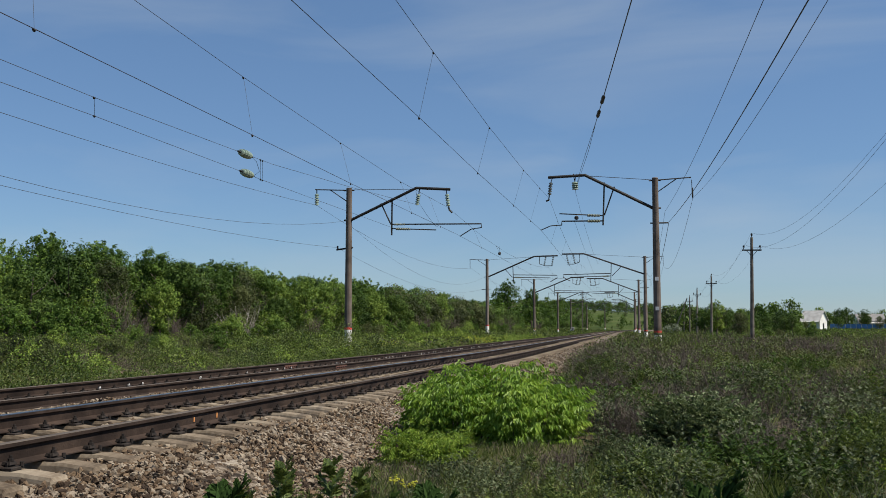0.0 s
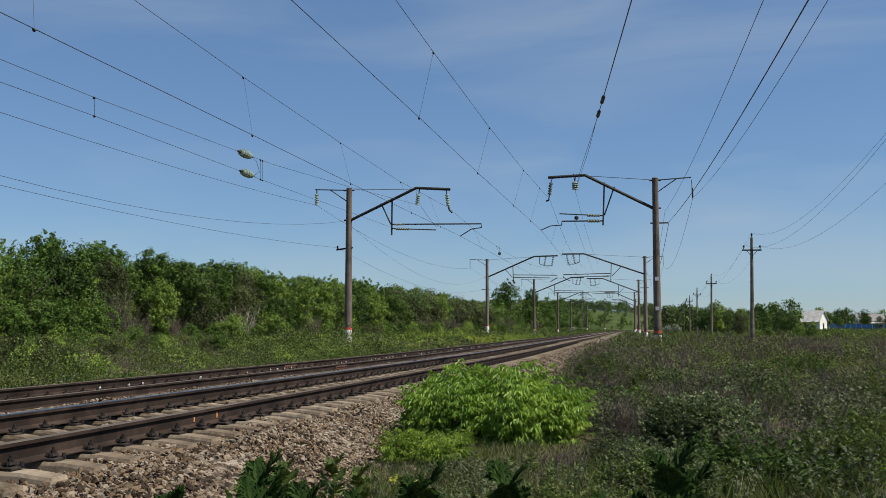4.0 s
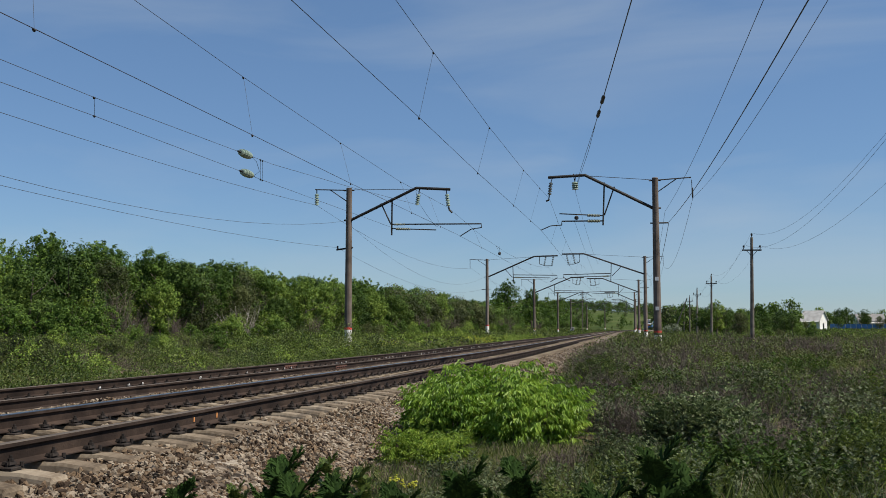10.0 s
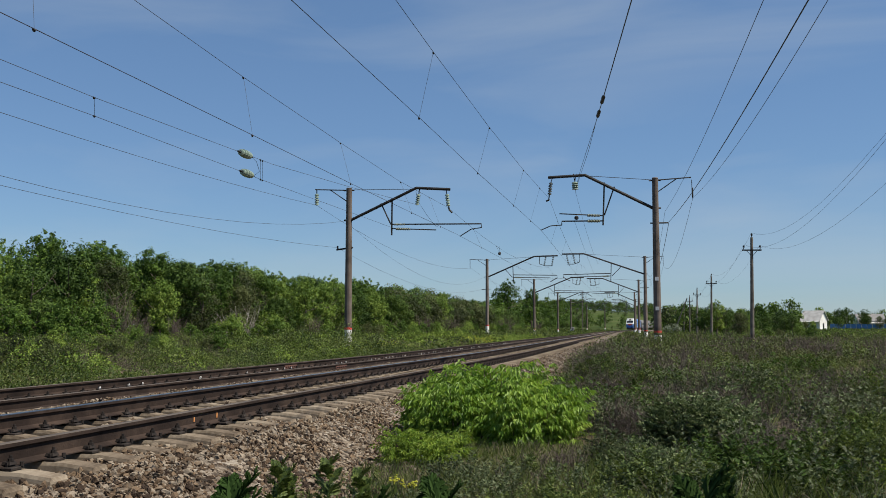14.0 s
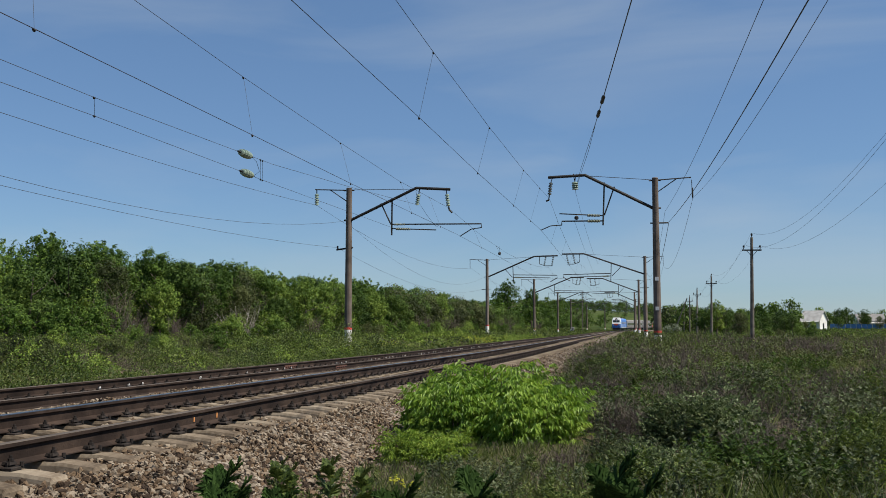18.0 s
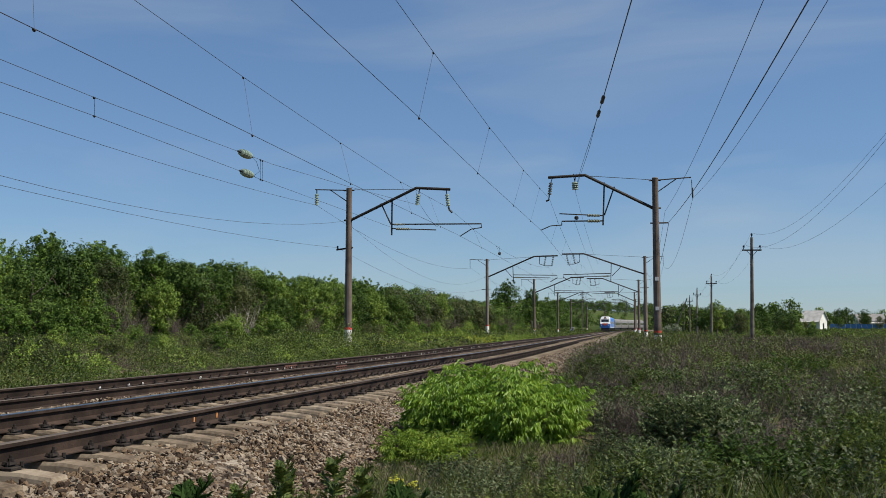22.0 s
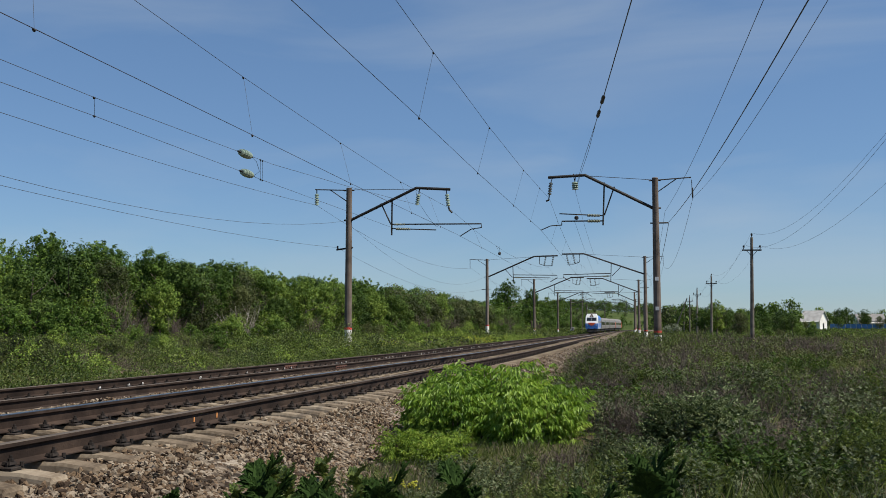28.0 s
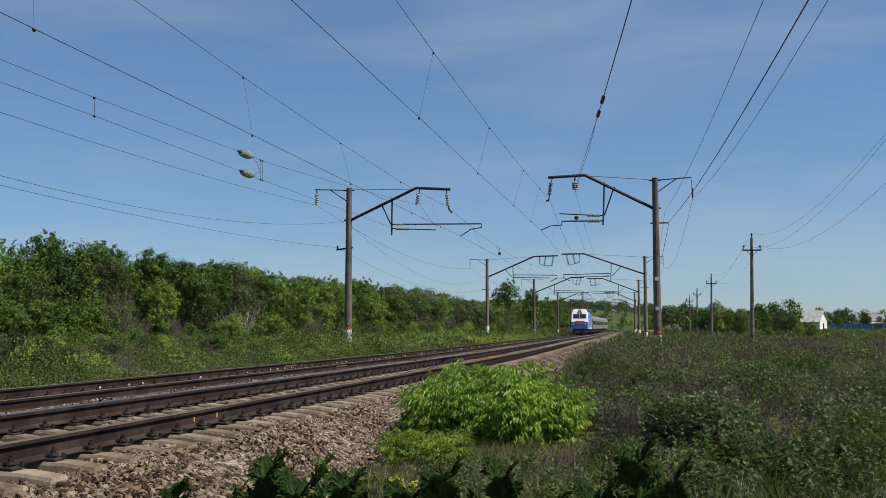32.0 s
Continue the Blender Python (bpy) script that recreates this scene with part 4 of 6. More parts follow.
def tree_kind(key, seed, h, w, base, lobes, tufts, per, size, mat, name, label, category):
    rng = np.random.default_rng(seed)
    t = thing(name, label, category)
    limbs(rng, h, w, 0.02 * h + 0.02).put("trunk", M["bark"], t, "brown trunk with spreading limbs")
    if per:
        V, F = crown(rng, h, w, base, lobes, tufts, per, size, 1.5 if key in "klm" else 1.15)
        put_mesh("crown", V, F, M[mat], t)
    else:
        s = Shape()
        for i in range(lobes):
            a, q = rng.uniform(0, 6.28), rng.uniform(0.1, 1)
            b0 = Vector((math.cos(a) * q * w * 0.15, math.sin(a) * q * w * 0.15, -0.1))
            e = Vector((math.cos(a) * q * w * 0.5, math.sin(a) * q * w * 0.5, h * rng.uniform(0.5, 1)))
            m = b0.lerp(e, 0.5) + Vector(rng.normal(0, 0.06 * h, 3))
            s.tube([b0, m, e], [0.03, 0.02, 0.006], 4)
            for j in range(4):
                f = m.lerp(e, rng.random()) 
                s.tube([f, f + Vector(rng.normal(0, 0.13 * h, 3)) + Vector((0, 0, 0.12 * h))], [0.012, 0.004], 3)
        s.put("twig_tangle", M[mat], t, "bare grey-brown twigs")
    TREES[key] = t
    t["group"] = category + " belt"


def plant(key, x, y, s=1.0, used={}):
    g = float(land(x, y))
    m = Matrix.Translation((x, y, g - 0.02)) @ pose(0, 0, 0, 0, 0, random.uniform(0, 360))
    t = TREES[key]
    if key not in used:
        used[key] = True
        t.matrix_basis = m
        t.scale = (s, s, s * random.uniform(0.93, 1.07))
        return t
    c = copy_thing(t, m)
    c.scale = (s * random.uniform(0.92, 1.08), s * random.uniform(0.92, 1.08), s)
    return c


TREE_LABEL = "leafy green deciduous tree in a dense lineside wood"
FAR_LABEL = "distant green deciduous tree in a far wood"
tree_kind("a", 21, 7.8, 5.4, 0.3, 14, 20, 28, 0.165, "leaf_tree", "tree", TREE_LABEL, "tree")
tree_kind("b", 22, 7.2, 5.6, 0.3, 15, 20, 28, 0.155, "leaf_dark", "tree", TREE_LABEL, "tree")
tree_kind("c", 23, 7.9, 4.8, 0.3, 13, 20, 28, 0.16, "leaf_tree", "tree", TREE_LABEL, "tree")
tree_kind("d", 24, 6.4, 5.2, 0.2, 16, 20, 24, 0.13, "leaf_olive", "tree", "olive-green deciduous tree in a dense lineside wood", "tree")
tree_kind("e", 25, 5.9, 5.2, 0.1, 14, 20, 26, 0.145, "leaf_dark", "tree", TREE_LABEL, "tree")
tree_kind("f", 26, 3.0, 3.0, -0.2, 14, 13, 26, 0.10, "leaf_tree", "shrub", "rounded green shrub at the edge of the wood", "shrub")
tree_kind("g", 27, 2.4, 2.7, -0.2, 14, 13, 24, 0.09, "leaf_olive", "shrub", "rounded olive shrub at the edge of the wood", "shrub")
tree_kind("h", 28, 2.0, 1.9, -0.2, 12, 12, 24, 0.085, "leaf_tree", "shrub", "bright green young shrub in the meadow", "shrub")
tree_kind("i", 29, 3.6, 3.6, 0.0, 46, 0, 0, 0.16, "dry", "bare_shrub", "leafless grey-brown shrub at the edge of the wood", "shrub")
tree_kind("j", 33, 2.6, 4.6, 0.0, 26, 0, 0, 0.16, "dead", "dead_branches", "bleached dead branches at the edge of the wood", "branches")
tree_kind("k", 30, 8.0, 5.6, 0.2, 16, 12, 17, 0.24, "leaf_tree", "tree", FAR_LABEL, "tree")
tree_kind("l", 31, 7.4, 6.0, 0.1, 17, 12, 17, 0.24, "leaf_dark", "tree", FAR_LABEL, "tree")
tree_kind("m", 32, 6.0, 5.4, 0.0, 16, 12, 16, 0.22, "leaf_olive", "tree", FAR_LABEL, "tree")
tree_kind("n", 34, 2.4, 2.8, -0.2, 12, 12, 16, 0.16, "blossom", "shrub", "shrub in pale bloom at the edge of the field", "shrub")

HIGH = dict(a=7.8, b=7.2, c=7.9, d=6.4, e=5.9, k=8.0, l=7.4, m=6.0)


def canopy(y):
    """Height of the wood's top along the line."""
    return np.interp(y, [40, 55, 59, 61, 64, 67, 73, 79, 85, 89, 95, 98, 107, 116, 123, 132, 144, 164, 181, 200, 214, 250],
                     [6.3, 6.6, 8.0, 8.5, 8.2, 7.9, 8.3, 8.0, 7.8, 8.4, 7.9, 8.5, 7.8, 8.5, 8.0, 8.7, 8.2, 8.6, 8.7, 8.0, 7.4, 7.2])


random.seed(5)
y = 43.0
while y < 246:
    far = y > 130
    for x0, keys, share, dy in ((-44, "kkl" if far else "aacba", 1.0, 0.0), (-40, "klm" if far else "abceac", 0.93, 1.6), (-48, "kl" if far else "be", 0.94, -1.0)):
        yy = y + dy + random.uniform(-0.8, 0.8)
        k = random.choice(keys)
        plant(k, x0 + random.uniform(-1.2, 1.2), yy, float(canopy(yy * 43 / -x0)) * share * random.uniform(0.9, 1.02) / HIGH[k])
    if far or random.random() < 0.9:
        k = random.choice("lmk" if far else "abdeec")
        yy = y + random.uniform(-1.5, 1.5)
        plant(k, -36.3 + random.uniform(-1.0, 1.0), yy, float(canopy(yy * 1.19)) * random.uniform(0.6, 0.82) / HIGH[k])
    if random.random() < 0.75:
        plant(random.choice("fgfgghfi"), -32.6 + random.uniform(-1.4, 1.4), y + random.uniform(-2, 2), random.uniform(0.6, 1.05))
    if not far:
        plant(random.choice("fg"), -38.5 + random.uniform(-1.2, 1.2), y + random.uniform(-1, 1), random.uniform(0.85, 1.15))
        plant(random.choice("fg"), -46.0 + random.uniform(-1.2, 1.2), y + random.uniform(-1, 1), random.uniform(0.9, 1.2))
    if random.random() < 0.35:
        plant("h", -29.5 + random.uniform(-1.5, 1.5), y + random.uniform(-2, 2), random.uniform(0.7, 1.1))
    y += 3.9 if y < 130 else 5.0
for x, y, s, k in ((-33.2, 86, 0.76, "a"), (-33.0, 79, 0.66, "e"), (-33.4, 91.5, 0.74, "c"), (-34.5, 74, 0.75, "d"), (-34.3, 67, 0.8, "d"), (-33.5, 97, 0.72, "a"), (-32.6, 70.5, 1.0, "j"), (-33.2, 68.4, 0.8, "j"), (-33.0, 56, 0.6, "i"), (-33.2, 61.5, 0.55, "i"),
                   (0.5, 186, 0.85, "n"), (2.0, 191, 0.9, "n"), (-31.0, 45.5, 0.95, "f"), (-31.5, 60.0, 0.75, "h"), (-31.0, 66.0, 0.8, "f"), (-30.5, 75, 0.8, "h")):
    plant(k, x, y, s)


def patches(x, y, k):
    """An uneven value over the ground, another for each k."""
    return np.sin(x * 0.55 + y * 0.21 + k * 1.7) + np.sin(x * 0.23 - y * 0.37 + k * 2.9) + 0.8 * np.sin(x * 1.3 + y * 0.9 + k) + 0.6 * np.sin(x * 2.1 - y * 1.7 + k * 4)


def domes(rng, x, y, w, h, per, ll, lw):
    """Low leafy clumps: leaves over a dome, facing out and up."""
    n = len(x)
    m = n * per
    v = unit(rng.normal(size=(m, 3)))
    v[:, 2] = np.abs(v[:, 2])
    W, H = np.repeat(w, per), np.repeat(h, per)
    q = rng.uniform(0.68, 1.06, m)
    wob = 1 + 0.25 * np.sin(np.arctan2(v[:, 1], v[:, 0]) * 3 + np.repeat(rng.uniform(0, 6, n), per))
    P = np.stack([np.repeat(x, per) + v[:, 0] * W * 0.5 * q * wob, np.repeat(y, per) + v[:, 1] * W * 0.5 * q * wob, np.repeat(land(x, y), per) + v[:, 2] * H * q], 1)
    D = unit(v * np.array([1, 1, 0.4]) + np.array([0, 0, 0.35]) + rng.normal(0, 0.6, (m, 3)))
    N = v * 0.6 + np.array([0, 0, 0.7]) + rng.normal(0, 0.4, (m, 3))
    return leaves(P, D, ll * rng.uniform(0.6, 1.35, m), lw * rng.uniform(0.7, 1.3, m), rng, 0.2, 0.15, N)


random.seed(15)
for i in range(40):
    y = random.uniform(17, 50)
    plant(random.choice("hfgg"), float(lat(y)) - random.uniform(9.5, 21), y, random.uniform(0.26, 0.46))
for i in range(16):
    y = random.uniform(50, 110)
    plant(random.choice("hfg"), float(lat(y)) - random.uniform(12, 24), y, random.uniform(0.5, 0.8))


# the edge of the weeds beside the ballast, measured from the near track
SIDE_Y, SIDE_U = [-10, 8, 12.5, 14, 17, 24, 34, 45, 60, 90], [2.0, 2.8, 3.0, 4.0, 3.85, 3.4, 3.0, 2.75, 2.65, 2.8]


def build_field(name, label, specs, seed):
    """Herbs and grasses, joined into one sheet of stuff for each material."""
    rng = np.random.default_rng(seed)
    bins = {}
    for kind, mat, x0, x1, y0, y1, n, h0, h1, per, ll, lw, spread, rel, patch in specs:
        k = n * 3 if patch else n
        x, y = rng.uniform(x0, x1, k), rng.uniform(y0, y1, k)
        if rel:
            x = x + lat(y)
        if kind in ("stalk", "spray"):
            nc = max(2, n // 13)
            pick = rng.integers(0, nc, k)
            far = np.hypot(*(off := rng.normal(0, 0.2, (2, k)) * (1 + y[pick] / 45)))
            drop = np.clip(1 - 1.1 * far ** 2, 0.5, 1) * rng.uniform(0.75, 1.05, nc)[pick]
            x, y = x[pick] + off[0], y[pick] + off[1]
        else:
            drop = np.ones(k)
        if patch:
            keep = patches(x, y, patch) > 0.2 + rng.normal(0, 0.45, k)
            x, y, drop = x[keep][:n], y[keep][:n], drop[keep][:n]
        tall = 1.22 if h1 > 0.3 else 1.0
        clear = ((x + 2.3) / (1.1 * tall)) ** 2 + ((y - 13.45) / (1.0 * tall ** 1.4)) ** 2 > 1
        if h1 > 0.3:
            clear &= ~((np.abs(x + 2.3) < 1.45) & (y > 11.2) & (y < 13.5))
        u = x - lat(y)
        clear &= (u < 0) | (u > np.interp(y, SIDE_Y, SIDE_U) + rng.normal(0, 0.14, len(x)))
        seen = (x < 0.24 * y + 1.0) & (x > -0.8 * y - 3)
        clear &= seen | (rng.random(len(x)) < 0.3)
        x, y, drop = x[clear], y[clear], drop[clear]
        n2 = len(x)
        h = rng.uniform(h0, h1, n2) * drop * np.where(y > 12.5, 0.85 + 0.27 * np.clip(patches(x * 1.3, y * 1.0, 9) / 1.6, -1, 1), 1.0)
        if kind == "dome":
            V, F = domes(rng, x, y, spread * rng.uniform(0.7, 1.4, n2), h, per, ll, lw)
        elif kind == "spire":
            m = n2 * per
            f = rng.uniform(0.15, 1.0, m) ** 0.8
            a = rng.uniform(0, 6.28, m)
            rr = spread * (1.1 - 0.75 * f) * rng.uniform(0.3, 1.0, m)
            ln = np.repeat(rng.normal(0, 0.16, (n2, 2)), per, 0)
            H = np.repeat(h, per)
            out = np.stack([np.cos(a), np.sin(a), np.zeros(m)], 1)
            P = np.stack([np.repeat(x, per) + out[:, 0] * rr + ln[:, 0] * H * f, np.repeat(y, per) + out[:, 1] * rr + ln[:, 1] * H * f, np.repeat(land(x, y), per) + H * f], 1)
            D = out + np.array([0, 0, 1.0]) * rng.uniform(-0.1, 1.0, (m, 1)) + rng.normal(0, 0.2, (m, 3))
            V, F = leaves(P, D, ll * rng.uniform(0.6, 1.3, m), lw * rng.uniform(0.7, 1.3, m), rng, 0.2, 0.25, np.array([0, 0, 1.0]) + rng.normal(0, 0.45, (m, 3)))
        elif kind == "stalk":
            m = n2 * per
            f = (np.tile(np.arange(per), n2) + rng.random(m)) / per
            f = 0.12 + 0.88 * f
            a = np.tile(np.arange(per) * 2.4, n2) + np.repeat(rng.uniform(0, 6.28, n2), per) + rng.normal(0, 0.3, m)
            ln = np.repeat(rng.normal(0, 0.12, (n2, 2)), per, 0)
            H = np.repeat(h, per)
            P = np.stack([np.repeat(x, per) + ln[:, 0] * H * f, np.repeat(y, per) + ln[:, 1] * H * f, np.repeat(land(x, y), per) + H * f], 1)
            ax = unit(np.stack([np.cos(a), np.sin(a), rng.uniform(-0.1, 0.75, m) + 0.9 * f ** 2], 1))
            sd = unit(np.cross(ax, np.array([0, 0, 1.0])))
            nr = np.cross(sd, ax) + rng.normal(0, 0.3, (m, 3))
            L = ll * rng.uniform(0.7, 1.25, m) * (1.15 - 0.5 * f)
            VV, FF, o = [], [], 0
            for along_leaf, sway_out in ((0.45, 0.0), (0.3, 0.8), (0.3, -0.8), (0.55, 0.7), (0.55, -0.7))[:5 if spread else 3]:
                size = L * (0.62 if sway_out == 0 else 0.48)
                V, F = leaves(P + ax * (L * along_leaf)[:, None], ax + sd * sway_out + rng.normal(0, 0.12, (m, 3)), size, np.minimum(lw * rng.uniform(0.8, 1.2, m), size * 0.6), rng, 0.12, 0.12, nr)
                VV.append(V)
                FF.append(F + o)
                o += len(V)
            V, F = np.concatenate(VV), np.concatenate(FF)
        elif kind == "spray":
            st = np.stack([x, y, land(x, y) - 0.03], 1)
            D = unit(np.concatenate([rng.normal(0, 0.2, (n2, 2)), np.ones((n2, 1))], 1))
            V0, F0 = leaves(st, D, h, lw * 1.3, rng, 0.1, 0.0)
            m = n2 * per
            f = rng.uniform(0.35, 0.95, m) * np.repeat(h, per)
            B = np.repeat(st, per, 0) + np.repeat(D, per, 0) * f[:, None]
            V1, F1 = leaves(B, np.repeat(D, per, 0) * 0.9 + rng.normal(0, 0.42, (m, 3)), ll * rng.uniform(0.5, 1.4, m), lw, rng, 0.1, 0.05)
            V, F = np.concatenate([V0, V1]), np.concatenate([F0, F1 + len(V0)])
        else:
            base = np.stack([x, y, land(x, y) - 0.03], 1)
            ln = rng.normal(0, 0.24 if mat == "dry" else 0.16, (n2, 2))
            B, H, LN = np.repeat(base, per, 0), np.repeat(h, per), np.repeat(ln, per, 0)
            m = len(B)
            P = B + np.concatenate([rng.normal(0, spread, (m, 2)), np.zeros((m, 1))], 1)
            D = np.concatenate([LN + rng.normal(0, 0.42 if mat == "dry" or h1 < 0.3 else 0.28, (m, 2)), np.ones((m, 1))], 1)
            V, F = leaves(P, D, H * rng.uniform(0.55, 1.1, m), lw * rng.uniform(0.7, 1.3, m), rng, 0.1, 0.12)
        bins.setdefault(mat, []).append((V, F))
    for mat, parts in bins.items():
        VV, FF, o = [], [], 0
        for V, F in parts:
            VV.append(V)
            FF.append(F + o)
            o += len(V)
        ob = put_mesh(name, np.concatenate(VV), np.concatenate(FF), M[mat])
        tagged(ob, label[mat], "grass" if mat in ("grass", "dry", "straw") else "weeds", kind="stuff")


LB = {"straw": "pale dry straw", "grass": "rough green grass", "dry": "dry purplish-brown grass stems", "leaf_weed": "leafy green weeds", "leaf_grey": "grey-green wormwood",
      "leaf_olive": "olive weeds", "leaf_bush": "bright green herbs", "leaf_dark": "dark green leafy weeds", "yellow": "yellow-flowering herbs", "leaf_tree": "tall green herbs"}
# form, material, x0, x1, y0, y1, number, lowest, highest, leaves each, leaf length, leaf width, spread, measured from the track, patch
RIGHT = [
    ("blade", "grass", -2.6, 6, -6, 8, 2200, 0.10, 0.28, 8, 0, 0.009, 0.08, 0, 0),
    ("blade", "dry", -2.4, 6, -6, 8, 500, 0.10, 0.3, 7, 0, 0.006, 0.1, 0, 4),
    ("spire", "leaf_weed", -2.4, 6, -6, 8, 260, 0.12, 0.3, 40, 0.05, 0.018, 0.12, 0, 1),
    ("blade", "grass", 2.75, 6.2, 7.6, 13.2, 2000, 0.07, 0.22, 9, 0, 0.007, 0.06, 1, 0),
    ("blade", "leaf_grey", 2.8, 6.8, 7.6, 12.8, 700, 0.08, 0.24, 9, 0, 0.006, 0.05, 1, 2),
    ("stalk", "leaf_grey", 2.75, 6.4, 7.8, 13.0, 300, 0.10, 0.26, 12, 0.06, 0.012, 1, 1, 2),
    ("stalk", "grass", 2.75, 6.4, 7.8, 13.0, 220, 0.08, 0.22, 12, 0.055, 0.012, 1, 1, 1),
    ("blade", "straw", 2.8, 7.0, 7.5, 12.5, 420, 0.06, 0.22, 9, 0, 0.005, 0.09, 1, 4),
    ("spray", "dry", 2.6, 6.4, 8.0, 12.6, 300, 0.10, 0.24, 9, 0.07, 0.004, 0, 1, 4),
    ("dome", "leaf_weed", -3.2, 3.0, 42, 53.6, 80, 0.9, 1.1, 80, 0.14, 0.045, 0.9, 0, 0),
    ("spray", "dry", -3.2, 3.0, 42, 53.6, 320, 0.9, 1.2, 8, 0.3, 0.012, 0, 0, 0),
    ("blade", "grass", -0.9, 4.5, 7.6, 11, 1300, 0.16, 0.36, 7, 0, 0.0075, 0.06, 0, 0),
    ("blade", "leaf_weed", 0.0, 4.5, 7.6, 10.4, 260, 0.24, 0.46, 8, 0, 0.010, 0.05, 0, 0),
    ("stalk", "leaf_grey", -0.9, 3.2, 7.7, 9.8, 200, 0.16, 0.36, 14, 0.085, 0.014, 1, 0, 0),
    ("stalk", "leaf_weed", -0.9, 3.2, 7.7, 9.8, 170, 0.16, 0.36, 14, 0.085, 0.016, 1, 0, 0),
    ("blade", "straw", 0.0, 4.5, 7.8, 12, 160, 0.24, 0.5, 7, 0, 0.006, 0.06, 0, 0),
    ("stalk", "leaf_weed", -1.0, 4.4, 8.2, 15, 480, 0.28, 0.6, 18, 0.11, 0.021, 1, 0, 1),
    ("stalk", "leaf_grey", -1.0, 4.4, 8.2, 15, 420, 0.28, 0.6, 18, 0.10, 0.018, 1, 0, 2),
    ("stalk", "leaf_dark", -0.6, 4.4, 9.0, 15, 200, 0.3, 0.6, 18, 0.11, 0.021, 1, 0, 3),
    ("spray", "dry", -1.0, 4.4, 9.4, 15, 380, 0.35, 0.66, 14, 0.12, 0.0042, 0, 0, 5),
    ("stalk", "leaf_weed", 2.6, 13, 14, 25, 1000, 0.4, 0.75, 14, 0.125, 0.026, 1, 1, 1),
    ("stalk", "leaf_grey", 2.6, 13, 14, 25, 800, 0.4, 0.75, 14, 0.12, 0.024, 1, 1, 2),
    ("stalk", "leaf_dark", 2.6, 13, 14, 25, 560, 0.4, 0.75, 14, 0.125, 0.026, 1, 1, 3),
    ("spray", "dry", 2.6, 13, 14, 25, 2000, 0.5, 0.88, 14, 0.16, 0.0055, 0, 1, 5),
    ("blade", "grass", 2.6, 13, 13, 34, 2200, 0.25, 0.6, 9, 0, 0.009, 0.08, 1, 0),
    ("stalk", "leaf_weed", 2.6, 17, 25, 40, 1500, 0.4, 0.8, 12, 0.17, 0.045, 0, 1, 1),
    ("stalk", "leaf_olive", 2.6, 17, 25, 40, 1100, 0.4, 0.75, 12, 0.17, 0.045, 0, 1, 3),
    ("spray", "dry", 2.6, 17, 24, 40, 3000, 0.52, 0.92, 12, 0.2, 0.008, 0, 1, 5),
    ("dome", "leaf_weed", 2.6, 40, 38, 85, 460, 0.4, 0.75, 54, 0.16, 0.055, 1.1, 1, 1),
    ("dome", "leaf_olive", 2.6, 40, 38, 85, 400, 0.4, 0.75, 54, 0.16, 0.055, 1.1, 1, 3),
    ("spray", "dry", 2.6, 30, 38, 85, 3400, 0.55, 0.95, 8, 0.28, 0.014, 0, 1, 5),
    ("dome", "leaf_weed", 3.6, 150, 85, 300, 800, 0.15, 0.4, 26, 0.5, 0.18, 2.0, 1, 1),
    ("dome", "leaf_olive", 3.6, 150, 85, 300, 700, 0.15, 0.4, 26, 0.5, 0.18, 2.0, 1, 0),
    ("dome", "leaf_tree", 14, 150, 110, 300, 800, 0.12, 0.35, 26, 0.5, 0.18, 2.4, 1, 0),
    ("blade", "dry", 3.6, 100, 85, 150, 1500, 0.35, 0.7, 8, 0, 0.04, 0.5, 1, 5),
]
